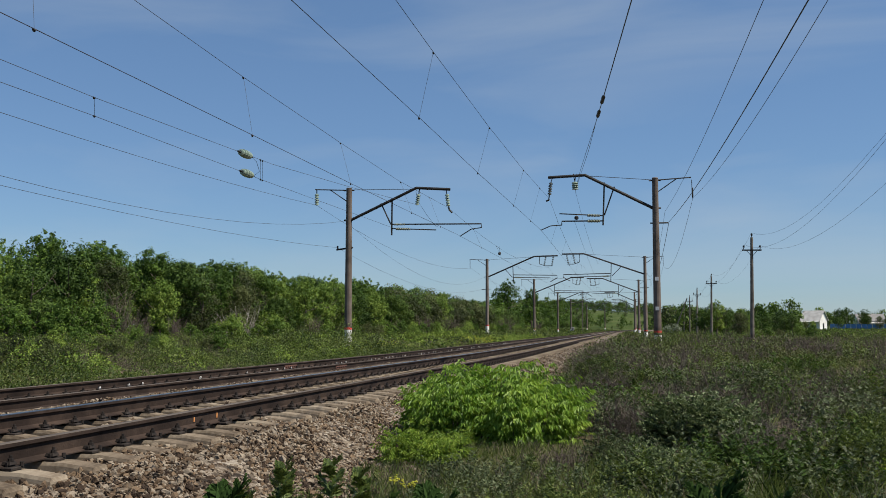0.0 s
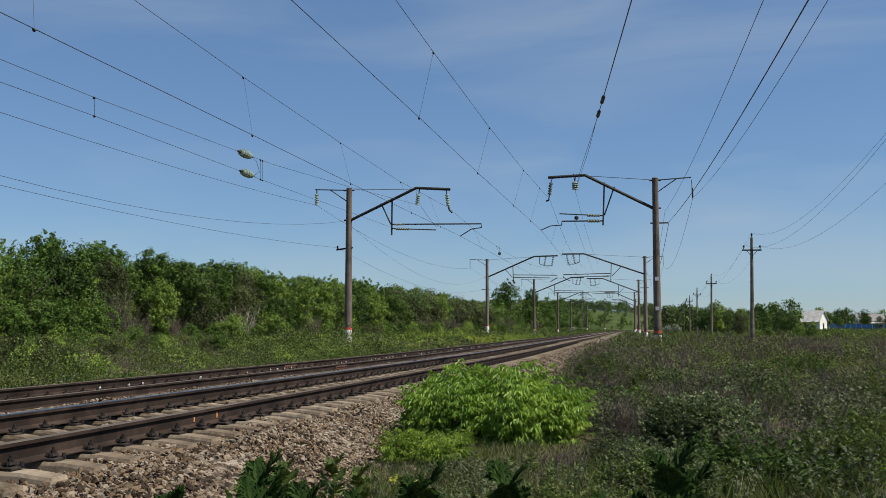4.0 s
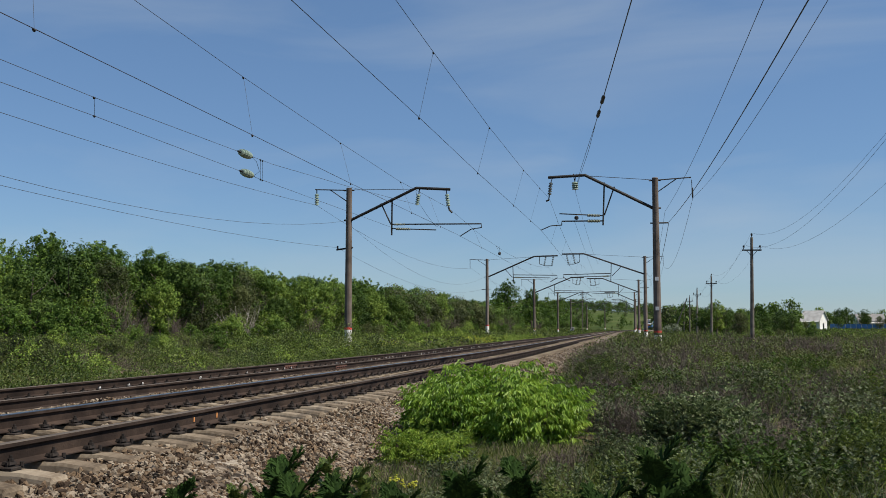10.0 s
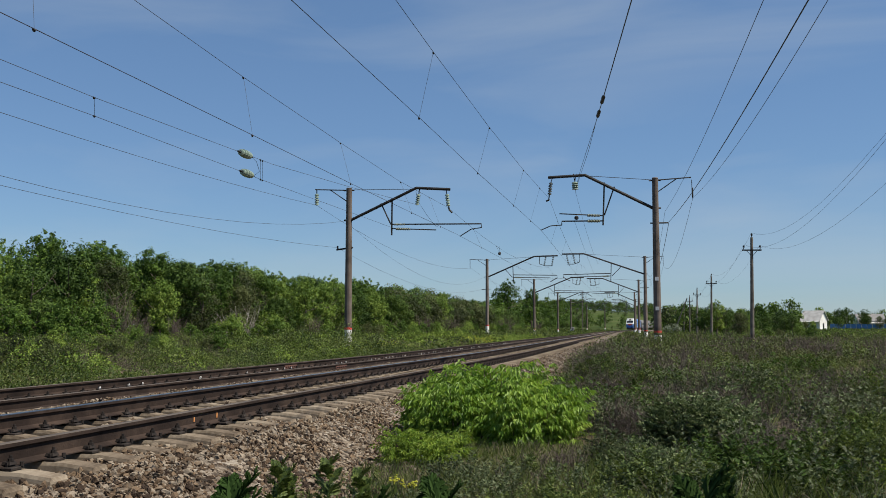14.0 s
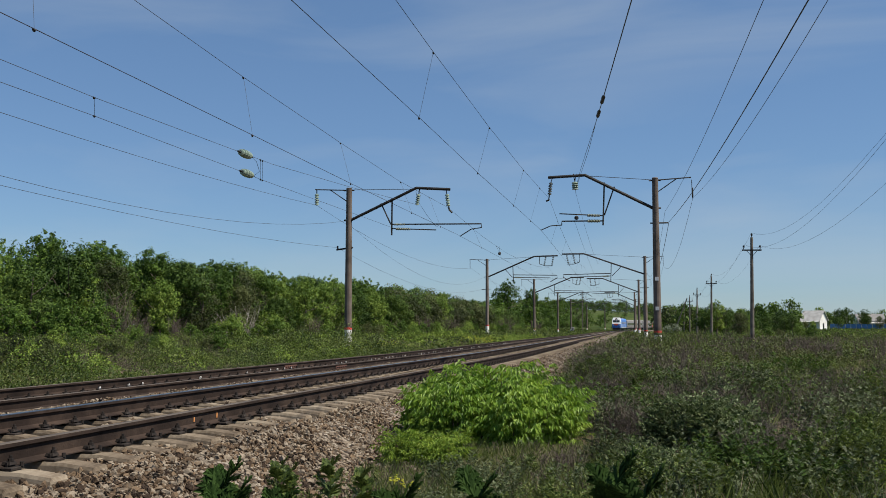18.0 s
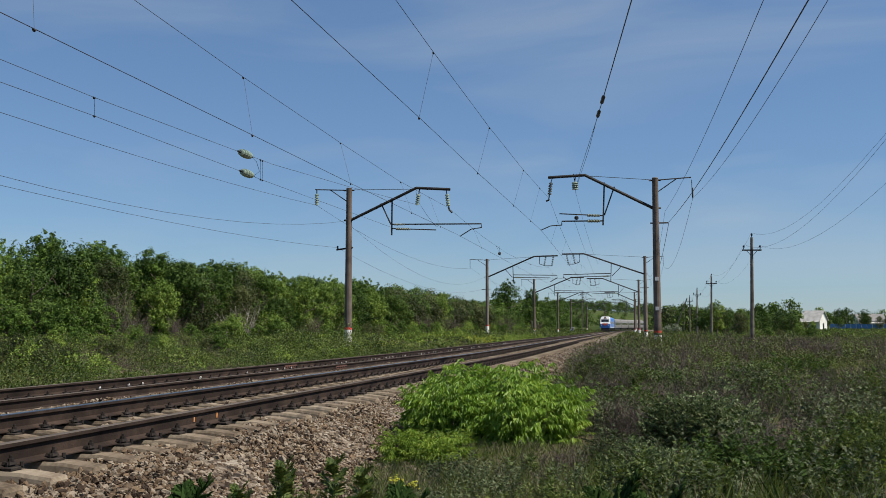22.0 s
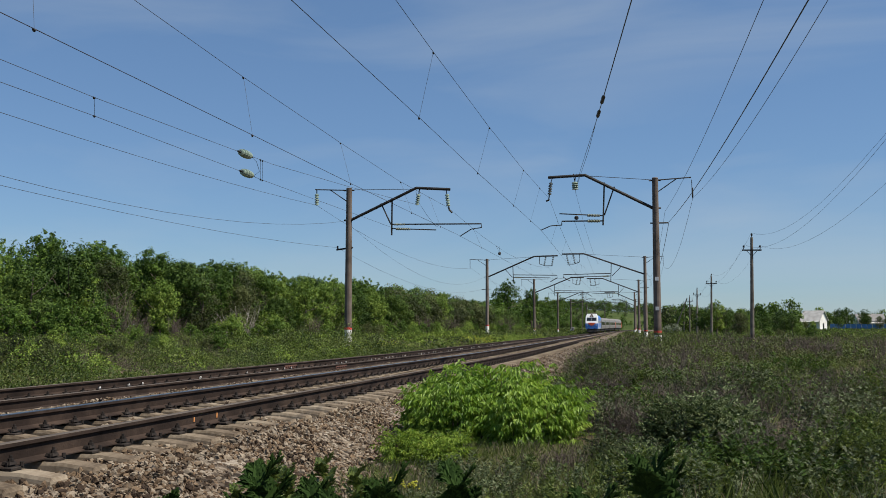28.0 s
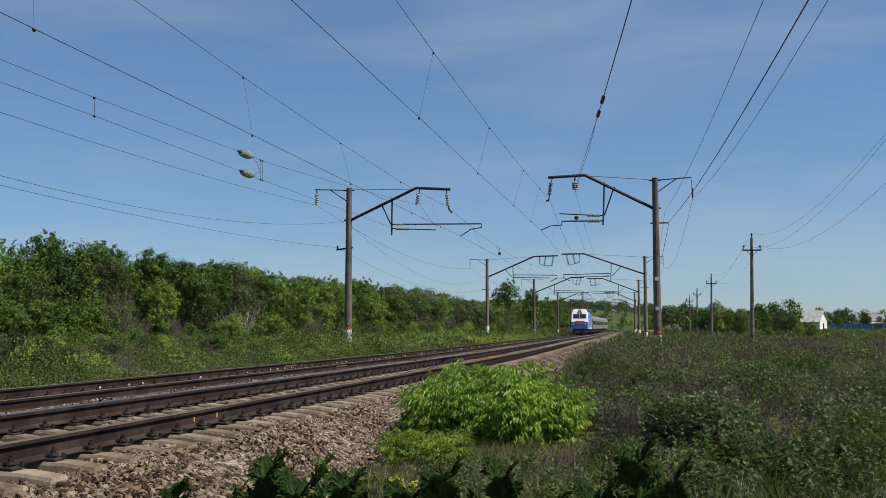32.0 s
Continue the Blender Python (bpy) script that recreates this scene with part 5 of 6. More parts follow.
LEFT = [
    ("dome", "leaf_weed", -20.6, -15.8, 46.5, 52.8, 60, 1.35, 1.75, 90, 0.12, 0.06, 0.9, 0, 0),
    ("dome", "leaf_weed", -23, -12.6, 40, 53, 110, 0.75, 1.1, 70, 0.14, 0.07, 1.0, 0, 0),
    ("dome", "leaf_weed", -23.5, -17.5, 104, 111.6, 60, 1.3, 1.7, 60, 0.2, 0.1, 1.3, 0, 0),
    ("dome", "leaf_weed", -25, -17.5, 149, 158, 60, 1.25, 1.6, 44, 0.28, 0.13, 1.6, 0, 0),
    ("dome", "leaf_tree", -25, -15, 90, 112, 110, 0.7, 1.0, 50, 0.25, 0.12, 1.4, 0, 0),
    ("dome", "leaf_weed", -13, -7.4, 14, 60, 700, 0.25, 0.65, 76, 0.08, 0.046, 0.65, 1, 0),
    ("dome", "leaf_tree", -34, -8.5, 16, 60, 430, 0.5, 1.05, 150, 0.092, 0.058, 1.25, 1, 1),
    ("dome", "leaf_weed", -34, -9, 16, 60, 460, 0.45, 1.0, 140, 0.09, 0.054, 1.1, 1, 2),
    ("dome", "leaf_olive", -34, -10, 16, 60, 260, 0.4, 0.8, 100, 0.10, 0.04, 1.0, 1, 4),
    ("spray", "dry", -14.0, -9, 26, 40, 420, 0.4, 0.75, 10, 0.16, 0.006, 0, 1, 3),
    ("spray", "dry", -34, -11, 16, 60, 900, 0.5, 0.95, 10, 0.2, 0.007, 0, 1, 3),
    ("spray", "dry", -17.2, -13.4, 27.5, 32.5, 300, 0.35, 0.62, 12, 0.14, 0.005, 0, 0, 0),
    ("blade", "grass", -34, -7.3, 14, 60, 2600, 0.3, 0.7, 9, 0, 0.014, 0.15, 1, 0),
    ("dome", "leaf_weed", -32, -7.4, 60, 200, 600, 0.4, 0.9, 44, 0.28, 0.13, 1.8, 1, 0),
    ("dome", "leaf_tree", -32, -8, 60, 200, 480, 0.4, 0.95, 44, 0.28, 0.13, 1.8, 1, 1),
    ("blade", "dry", -32, -8, 60, 160, 1600, 0.5, 0.9, 9, 0, 0.028, 0.3, 1, 3),
    ("blade", "grass", -32, -7.4, 60, 200, 2000, 0.4, 0.8, 8, 0, 0.035, 0.3, 1, 0),
    ("dome", "yellow", -10.5, -8.0, 85, 112, 30, 0.7, 0.95, 34, 0.12, 0.08, 0.9, 1, 0),
    ("dome", "yellow", -10.5, -8.4, 46, 60, 16, 0.65, 0.9, 34, 0.05, 0.04, 0.6, 1, 0),
    ("dome", "leaf_weed", -30, -7.6, 200, 420, 500, 0.5, 0.9, 26, 0.6, 0.25, 2.5, 1, 0),
]
build_field("field_weeds", LB, RIGHT, 31)
build_field("meadow_weeds", LB, LEFT, 32)


# ================= bushes by the ballast =================
def compound_bush(name, label, x, y, w, d, h, shoots, mat, seed, ll=0.095, lw=0.036, per=9, hang=0.75, sprigs=24):
    """Sprigs of arching shoots set with compound leaves, with dark gaps between the sprigs."""
    rng = np.random.default_rng(seed)
    g = float(land(x, y))
    b = thing(name, label, "bush", at=Matrix.Translation((x, y, g)))
    st = Shape()
    P, D, N = [], [], []
    heads = []
    for i in range(sprigs):
        a, q = i * 2.4 + rng.uniform(-0.4, 0.4), math.sqrt((i + rng.random()) / sprigs)
        heads.append((math.cos(a) * q * 0.41, math.sin(a) * q * 0.41, (1.0 - 0.36 * q ** 3) * rng.uniform(0.78, 1.02)))
    for i in range(shoots):
        sx, sy, sh = heads[i % sprigs]
        bx, by = (sx + rng.normal(0, 0.045)) * w, (sy + rng.normal(0, 0.045)) * d
        a = math.atan2(by, bx) + rng.normal(0, 0.5)
        hh = h * sh * rng.uniform(0.72, 1.0)
        reach = 0.09
        if i % 3 == 0:
            q = math.sqrt(rng.uniform(0.6, 1))
            bx, by, hh, reach = math.cos(a) * q * w * 0.42, math.sin(a) * q * d * 0.42, h * rng.uniform(0.25, 0.68), 0.13
        ex, ey = bx * 0.9 + math.cos(a) * w * reach * 0.5, by * 0.9 + math.sin(a) * d * reach * 0.5
        pts = [Vector((bx * 0.95, by * 0.95, -0.03)), Vector((bx, by, hh * 0.5)), Vector((ex, ey, hh))]
        if i % 4 == 0:
            st.tube(pts, [0.006, 0.0045, 0.002], 5)
        for k in range(9):
            t = 0.06 + 0.94 * (k + rng.random()) / 9
            p = pts[0].lerp(pts[1], t * 2) if t < 0.5 else pts[1].lerp(pts[2], t * 2 - 1)
            w0 = rng.uniform(0, 6.28)
            ax = Vector((math.cos(w0), math.sin(w0), rng.uniform(-0.1, 0.5))).normalized()
            side = ax.cross(Vector((0, 0, 1))).normalized()
            nor = side.cross(ax) + Vector((bx / w, by / d, 0.0)) * 0.9 + Vector(rng.normal(0, 0.4, 3))
            for j in range(per // 2 + 1):
                for sg in (1, -1):
                    s = p + ax * (0.05 + 0.045 * j) * (ll / 0.09) ** 0.5
                    P.append(s)
                    D.append(ax * 0.7 + side * sg * 0.7 * (j < per // 2) + Vector((0, 0, -hang)) + Vector(rng.normal(0, 0.25, 3)))
                    N.append(nor)
    tagged(st.put("stem_tangle", M["bark"], b), "thin brown stems", kind="stuff")
    n = len(P)
    V, F = leaves(np.array([p[:] for p in P]), np.array([q[:] for q in D]), ll * rng.uniform(0.6, 1.25, n), lw * rng.uniform(0.7, 1.25, n), rng, 0.22, 0.2, np.array([q[:] for q in N]) + rng.normal(0, 0.25, (n, 3)))
    V[:, 2] = np.maximum(V[:, 2], -0.05)
    put_mesh("foliage", V, F, M[mat], b)
    return b


def dry_brush(x, y, w, h, stems, seed, lean=0.0):
    """A tangle of dead branching stems."""
    rng = np.random.default_rng(seed)
    b = thing("dry_brush", "tangle of dead purplish-brown stems among the weeds", "dry weeds", at=Matrix.Translation((x, y, float(land(x, y)))))
    s = Shape()
    for i in range(stems):
        p = Vector((rng.normal(0, w * 0.25), rng.normal(0, w * 0.25), -0.03))
        d = Vector((rng.normal(lean, 0.28), rng.normal(0, 0.28), 1.0)).normalized()
        L = h * rng.uniform(0.55, 1.15)
        e = p + d * L
        m = p.lerp(e, 0.55) + Vector(rng.normal(0, 0.03, 3))
        s.tube([p, m, e], [0.0035, 0.0028, 0.0012], 3)
        for j in range(7):
            f = p.lerp(m, 0.5 + j * 0.07) if j < 3 else m.lerp(e, rng.random())
            k = f + (d * 0.6 + Vector(rng.normal(0, 0.55, 3))).normalized() * h * rng.uniform(0.12, 0.3)
            s.tube([f, k], [0.0022, 0.001], 3)
            for u in range(2):
                q = f.lerp(k, rng.uniform(0.4, 0.9))
                s.tube([q, q + (d * 0.6 + Vector(rng.normal(0, 0.6, 3))).normalized() * h * 0.09], [0.0018, 0.001], 3)
    s.put("stem_tangle", M["dry"], b)
    return b


SWAY = []
SWAY.append((compound_bush("maple_bush", "dense bright green bush of ash-leaved shoots beside the ballast", -2.36, 13.3, 2.66, 2.2, 1.22, 340, "leaf_bush", 41, 0.088, 0.031, sprigs=30), 0.45))
SWAY.append((compound_bush("low_bush", "low bright green bush at the foot of the ballast", -2.7, 10.7, 1.15, 0.95, 0.48, 72, "leaf_low", 42, 0.055, 0.018, hang=0.4, sprigs=12), 0.6))
for x, y, w, h, n, mat, seed, ll, label in (
        (0.45, 12.5, 1.5, 0.86, 200, "leaf_silver", 43, 0.075, "grey-green wormwood bush among dry stems"),
        (-0.1, 9.7, 1.0, 0.44, 90, "leaf_silver", 44, 0.048, "low grey-green wormwood clump"),
        (1.75, 10.6, 1.2, 0.56, 110, "leaf_weed", 45, 0.062, "leafy green weeds in a thick clump"),
        (2.5, 13.2, 1.3, 0.62, 90, "leaf_weed", 46, 0.06, "leafy green weeds in a thick clump"),
        (-0.55, 15.2, 0.9, 0.7, 60, "leaf_weed", 47, 0.06, "leafy green weeds beside dry stems"),
        (3.3, 17.6, 1.6, 0.85, 80, "leaf_weed", 48, 0.075, "leafy green weeds in a thick clump"),
        (-0.85, 20.4, 1.3, 0.85, 70, "leaf_weed", 49, 0.08, "leafy green weeds in a thick clump"),
        (2.9, 24.0, 1.8, 0.85, 70, "leaf_dark", 50, 0.085, "dark green weeds in a thick clump"),
        (-1.6, 24.5, 1.4, 0.9, 60, "leaf_weed", 51, 0.08, "leafy green weeds at the edge of the ballast"),
        (-0.55, 10.9, 0.8, 0.45, 50, "leaf_grey", 52, 0.045, "low grey-green wormwood clump"),
        (1.5, 18.5, 1.4, 0.8, 70, "leaf_grey", 53, 0.075, "grey-green wormwood bush among dry stems"),
        (2.35, 9.6, 0.9, 0.4, 60, "leaf_low", 54, 0.055, "bright green weeds in a thick clump")):
    SWAY.append((compound_bush("weed_bush", label, x, y, w, w * 0.85, h, n, mat, seed, ll, ll * 0.34, per=7, hang=-0.65, sprigs=max(8, n // 7)), 0.6))
for x, y, w, h, n, seed, lean in ((-0.62, 13.6, 0.75, 0.62, 90, 61, 0.25), (-0.15, 12.6, 0.5, 0.5, 50, 62, -0.2), (0.98, 10.5, 0.75, 0.5, 100, 63, 0.0), (1.3, 11.6, 0.6, 0.6, 60, 64, 0.1), (2.4, 16.0, 1.0, 0.75, 80, 65, 0.0),
                                  (-1.25, 18.5, 0.9, 0.8, 80, 66, 0.0), (0.6, 15.5, 1.0, 0.8, 80, 67, 0.1), (-1.1, 10.6, 0.7, 0.22, 60, 68, 0.2), (-1.75, 27.0, 1.2, 0.9, 80, 69, 0.0)):
    dry_brush(x, y, w, h, n, seed, lean)


lit = Shape().add([(0, 0, 0), (0.14, 0.02, 0.01), (0.16, 0.1, 0.05), (0.02, 0.11, 0.02), (0.08, 0.06, 0.09)], [[0, 1, 4], [1, 2, 4], [2, 3, 4], [3, 0, 4], [3, 2, 1, 0]]).put("litter", M["white"])
lit.matrix_basis = Matrix.Translation((-4.3, 31.2, float(rise(31.2)) - 0.42)) @ Matrix.Scale(1.5, 4)
tagged(lit, "crumpled scrap of white litter on the ballast", "litter")
rb = thing("relay_box", "small pale equipment cabinet beside the line", "cabinet", at=Matrix.Translation((-25.0, 268.0, float(land(-25.0, 268.0)))))
Shape().box(-0.4, -0.25, 0.5, 0.4, 0.25, 1.9, bev=0.03).put("body", M["white"], rb)
Shape().box(-0.3, -0.28, 0.6, 0.3, -0.252, 1.8).put("door", M["train_grey"], rb)
for sx in (-0.3, 0.3):
    Shape().box(sx - 0.05, -0.05, 0, sx + 0.05, 0.05, 0.5).put("leg", M["steel"], rb)


# ================= far woods and village =================
def far_wood(name, label, spots, mat, seed):
    """Many far crowns joined into one object."""
    rng = np.random.default_rng(seed)
    base = [crown(rng, 7.5, 7.0, -1.2, 12, 7, 7, 0.5, 1.9) for _ in range(5)]
    VV, FF, o = [], [], 0
    S = np.array(spots)
    kind = rng.integers(0, 5, len(S))
    for k in range(5):
        q = kind == k
        at = np.stack([S[q, 0], S[q, 1], land(S[q, 0], S[q, 1])], 1)
        V, F = scatter(*base[k], at, rng.uniform(0, 6.28, q.sum()), S[q, 2:3] * rng.uniform(0.85, 1.15, (q.sum(), 3)))
        VV.append(V)
        FF.append(F + o)
        o += len(V)
    tagged(put_mesh(name, np.concatenate(VV), np.concatenate(FF), M[mat]), label, "trees", kind="stuff")


random.seed(9)
SPOTS = {"leaf_tree": [], "leaf_dark": [], "leaf_olive": []}
for i in range(250):
    a, dd = random.uniform(-0.01, 0.31), random.uniform(250, 430)
    if a > 0.125 and dd < 350:
        continue
    SPOTS[random.choice(("leaf_tree", "leaf_dark", "leaf_olive"))].append((math.sin(a) * dd, math.cos(a) * dd, random.uniform(0.68, 0.98)))
for i in range(720):
    x, yy = random.uniform(-230, 60), random.uniform(440, 690)
    q = x / yy
    if q > -0.088 and yy < 585 and random.random() < (0.93 if q > -0.075 else 0.6):
        continue
    SPOTS[random.choice(("leaf_tree", "leaf_tree", "leaf_dark"))].append((x, yy, random.uniform(0.6, 1.0)))
for i in range(380):
    x, yy = random.uniform(-70, -5), random.uniform(440, 590)
    if -0.075 < x / yy < -0.028 and random.random() < 0.8:
        continue
    SPOTS[random.choice(("leaf_dark", "leaf_olive", "leaf_tree"))].append((x, yy, random.uniform(0.18, 0.5)))
for yy in range(250, 430, 5):
    for k in range(3):
        SPOTS[random.choice(("leaf_tree", "leaf_dark"))].append((-44 - k * 6 + random.uniform(-3, 3) - max(0, yy - 300) * 0.12, yy + random.uniform(-3, 3), random.uniform(0.9, 1.15)))
for i in range(46):
    yy = random.uniform(195, 275)
    x = yy * random.uniform(0.035, 0.122)
    plant(random.choice("lmlk"), x, yy, random.uniform(0.45, 0.72))
for key, spots in SPOTS.items():
    far_wood("far_wood", "distant green wood on the rising ground", spots, key, 90)
for x, yy, s, k in ((-41, 255, 1.85, "a"), (-35.6, 262, 1.6, "c"), (5.7, 147, 0.64, "b"), (7.4, 148, 0.7, "a"), (8.8, 150, 0.62, "b"), (11.6, 160, 0.6, "d"), (15.2, 118, 0.62, "f"), (16.9, 119, 0.85, "h"), (16.2, 117, 0.7, "h"), (12.2, 124, 0.5, "f"), (13.6, 125, 0.5, "g"), (11.0, 126, 0.4, "f"), (2.0, 380, 0.7, "e"), (-1, 360, 0.5, "d"), (5, 330, 0.6, "b"), (8, 300, 0.6, "e"), (14, 200, 0.7, "d"), (19, 235, 0.75, "b"), (43, 262, 0.6, "e"), (57, 283, 0.6, "d"), (62, 330, 0.95, "b"), (52, 336, 0.9, "e"), (56, 338, 0.95, "l"), (59, 342, 1.0, "l"), (50.5, 344, 0.95, "k"), (66, 350, 0.85, "m"), (83, 352, 0.9, "l"), (40.0, 300, 1.0, "g"), (42.2, 301, 0.9, "f"), (38.0, 299, 1.0, "f")):
    plant(k, x, yy, s)


def house(x, y, w, d, h, roof, yaw, cover="slate"):
    g = float(land(x, y))
    hs = thing("house", "small whitewashed village house with a grey corrugated roof", "house", at=Matrix.Translation((x, y, g)) @ pose(0, 0, 0, 0, 0, yaw))
    wall = Shape()
    wall.box(-w / 2, -d / 2, -0.3, w / 2, d / 2, h)
    wall.put("wall", M["wall"], hs)
    gb = Shape().prism([(-d / 2, h + 0.003), (d / 2, h + 0.003), (0, h + roof)], -w / 2, w / 2)
    gb.put("gable", M["wall"], hs)
    for s in (1, -1):
        rf = Shape()
        k = roof / (d / 2)
        e = d / 2 + 0.5
        rf.prism([(s * e, h - 0.5 * k + 0.02), (0, h + roof + 0.02), (0, h + roof + 0.16), (s * e, h - 0.5 * k + 0.16)], -w / 2 - 0.4, w / 2 + 0.4)
        rf.put("roof", M[cover], hs, "grey corrugated roof slope")
    Shape().prism([(-d / 2 - 1.6, h - 0.95), (-d / 2, h - 0.35), (-d / 2, h - 0.25), (-d / 2 - 1.6, h - 0.82)], -w / 2 - 0.2, w / 2 + 0.2).put("porch_roof", M["slate"], hs)
    Shape().box(w / 2 + 0.003, -0.5, 0, w / 2 + 0.05, 0.5, 2.0).put("door", M["pane"], hs, "dark door in the gable wall")
    for i, wx in enumerate((-w * 0.28, w * 0.22)):
        wn = Shape().box(wx - 0.5, -d / 2 - 0.06, 0.9, wx + 0.5, -d / 2 - 0.02, 2.1).put("window", M["white"], hs)
        Shape().box(wx - 0.42, -d / 2 - 0.09, 0.98, wx + 0.42, -d / 2 - 0.063, 2.02).put("pane", M["pane"], wn)
    return hs


house(46.3, 326, 6.0, 5.2, 3.3, 2.6, -33)
house(71.5, 372, 9, 8.0, 3.0, 2.4, 4, "roof_grey")
fence = thing("board_fence", "long blue painted board fence before the village", "fence")
pb = Shape().box(-0.62, -0.03, 0, 0.62, 0.03, 1.55).put("fence_panel", M["fence"], fence)
for i in range(34):
    o = pb if i == 0 else new("fence_panel", pb.data)
    o.parent = fence
    x = 46 + i * 1.3
    yy = 290 - i * 0.55
    o.matrix_basis = Matrix.Translation((x, yy, float(land(x, yy)) + random.uniform(-0.06, 0.06))) @ pose(0, 0, 0, 0, 0, -23)


# ================= the train =================
def section(s, rows, sec):
    """A body drawn along y through scaled copies of a section in (x, z); rows of (y, width, top)."""
    n = len(sec)
    V, F = [], []
    for y, k, t in rows:
        V += [(x * k, y, 1.15 + (z - 1.15) * t if z > 1.15 else z) for x, z in sec]
    for i in range(len(rows) - 1):
        for j in range(n):
            F.append([i * n + j, i * n + (j + 1) % n, (i + 1) * n + (j + 1) % n, (i + 1) * n + j])
    F += [list(range(n - 1, -1, -1)), [(len(rows) - 1) * n + j for j in range(n)]]
    return s.add(V, F)


def bogie(parent, y, axles, r):
    fr = Shape().box(-1.25, y - (axles - 1) * 1.1 - 0.9, 0.45, 1.25, y + (axles - 1) * 1.1 + 0.9, 0.85)
    b = fr.put("bogie", M["train_dark"], parent, "black bogie frame")
    for i in range(axles):
        yy = y + (i - (axles - 1) / 2) * 2.3
        for s in (1, -1):
            Shape().tube([(s * 0.72, yy, r), (s * 0.86, yy, r)], r, 16).put("wheel", M["train_dark"], b)
        Shape().tube([(-0.72, yy, r), (0.72, yy, r)], 0.08, 6).put("axle", M["train_dark"], b)


def locomotive():
    L = thing("locomotive", "blue and white electric locomotive with an orange-red nose panel", "locomotive", "passenger train")
    sec = [(-1.52, 1.15), (-1.55, 1.6), (-1.55, 3.35), (-1.47, 4.1), (-1.1, 4.5), (1.1, 4.5), (1.47, 4.1), (1.55, 3.35), (1.55, 1.6), (1.52, 1.15)]
    s = Shape()
    section(s, [(-8.7, 1, 1), (10.0, 1, 1), (11.0, 0.96, 0.8)], sec)
    s.put("body", M["blue"], L, "glossy blue body side")
    low = [(-1.5, 1.1), (-1.55, 1.5), (-1.55, 2.45), (1.55, 2.45), (1.55, 1.5), (1.5, 1.1)]
    n = Shape()
    section(n, [(-11.25, 0.95, 1), (-11.05, 0.99, 1), (-8.702, 1, 1)], low)
    nose = n.put("nose", M["blue"], L, "blue rounded nose")
    up = [(-1.55, 2.453), (-1.55, 3.35), (-1.49, 4.2), (-1.15, 4.85), (1.15, 4.85), (1.49, 4.2), (1.55, 3.35), (1.55, 2.453)]
    c = Shape()
    V, F = [], []
    for yb, yt, k in ((-11.18, -10.25, 0.95), (-11.0, -10.0, 0.99), (-8.703, -8.703, 1.0)):
        for x, z in up:
            t = (z - 2.453) / 2.4
            V.append((x * k, yb + (yt - yb) * t, z))
    m = len(up)
    for i in range(2):
        for j in range(m):
            F.append([i * m + j, i * m + (j + 1) % m, (i + 1) * m + (j + 1) % m, (i + 1) * m + j])
    F += [list(range(m - 1, -1, -1)), [2 * m + j for j in range(m)]]
    cab = c.add(V, F).put("cab", M["train_white"], L, "white cab with a raked windscreen")
    f = lambda z: -11.18 + 0.93 * (z - 2.453) / 2.4
    for x0, x1 in ((-1.2, -0.03), (0.03, 1.2)):
        q = Shape()
        q.add([(x0, f(3.08) - 0.03, 3.08), (x1, f(3.08) - 0.03, 3.08), (x1, f(3.9) - 0.03, 3.9), (x0, f(3.9) - 0.03, 3.9),
               (x0, f(3.08) + 0.05, 3.08), (x1, f(3.08) + 0.05, 3.08), (x1, f(3.9) + 0.05, 3.9), (x0, f(3.9) + 0.05, 3.9)],
              [[0, 1, 2, 3], [7, 6, 5, 4], [0, 4, 5, 1], [1, 5, 6, 2], [2, 6, 7, 3], [3, 7, 4, 0]])
        q.put("windscreen", M["pane"], cab, "dark raked windscreen pane")
    q = Shape().add([(-0.95, -11.275, 2.62), (0.95, -11.275, 2.62), (0.62, -11.275, 2.12), (0, -11.275, 1.88), (-0.62, -11.275, 2.12),
                     (-0.95, -11.2, 2.62), (0.95, -11.2, 2.62), (0.62, -11.2, 2.12), (0, -11.2, 1.88), (-0.62, -11.2, 2.12)],
                    [[0, 4, 3, 2, 1], [5, 6, 7, 8, 9], [0, 1, 6, 5], [1, 2, 7, 6], [2, 3, 8, 7], [3, 4, 9, 8], [4, 0, 5, 9]])
    q.put("nose_panel", M["train_red"], L, "orange-red pointed panel")
    q = Shape().add([(-0.5, f(4.04) - 0.06, 4.04), (0.5, f(4.04) - 0.06, 4.04), (0.16, f(4.74) - 0.06, 4.74), (-0.16, f(4.74) - 0.06, 4.74),
                     (-0.5, f(4.04) + 0.05, 4.04), (0.5, f(4.04) + 0.05, 4.04), (0.16, f(4.74) + 0.05, 4.74), (-0.16, f(4.74) + 0.05, 4.74)],
                    [[0, 1, 2, 3], [7, 6, 5, 4], [0, 4, 5, 1], [1, 5, 6, 2], [2, 6, 7, 3], [3, 7, 4, 0]])
    hl = q.put("headlamp_housing", M["plate"], L, "dark red pointed housing over the windscreen")
    Shape().tube([(0, f(4.27) - 0.12, 4.27), (0, f(4.27) - 0.04, 4.27)], 0.15, 12).put("headlamp", M["lamp"], hl)
    for s in (1, -1):
        Shape().tube([(s * 1.12, -11.3, 2.05), (s * 1.12, -11.2, 2.05)], 0.13, 12).put("headlight", M["lamp"], L, "clear round headlight")
        Shape().tube([(s * 0.75, -11.5, 1.0), (s * 0.75, -11.45, 1.0), (s * 0.75, -11.1, 1.0)], [0.26, 0.26, 0.1], 10).put("buffer", M["train_dark"], L)
        Shape().box(s * 1.56 - 0.02, -10.0, 2.6, s * 1.56 + 0.02, -9.2, 3.35).put("cab_window", M["pane"], L)
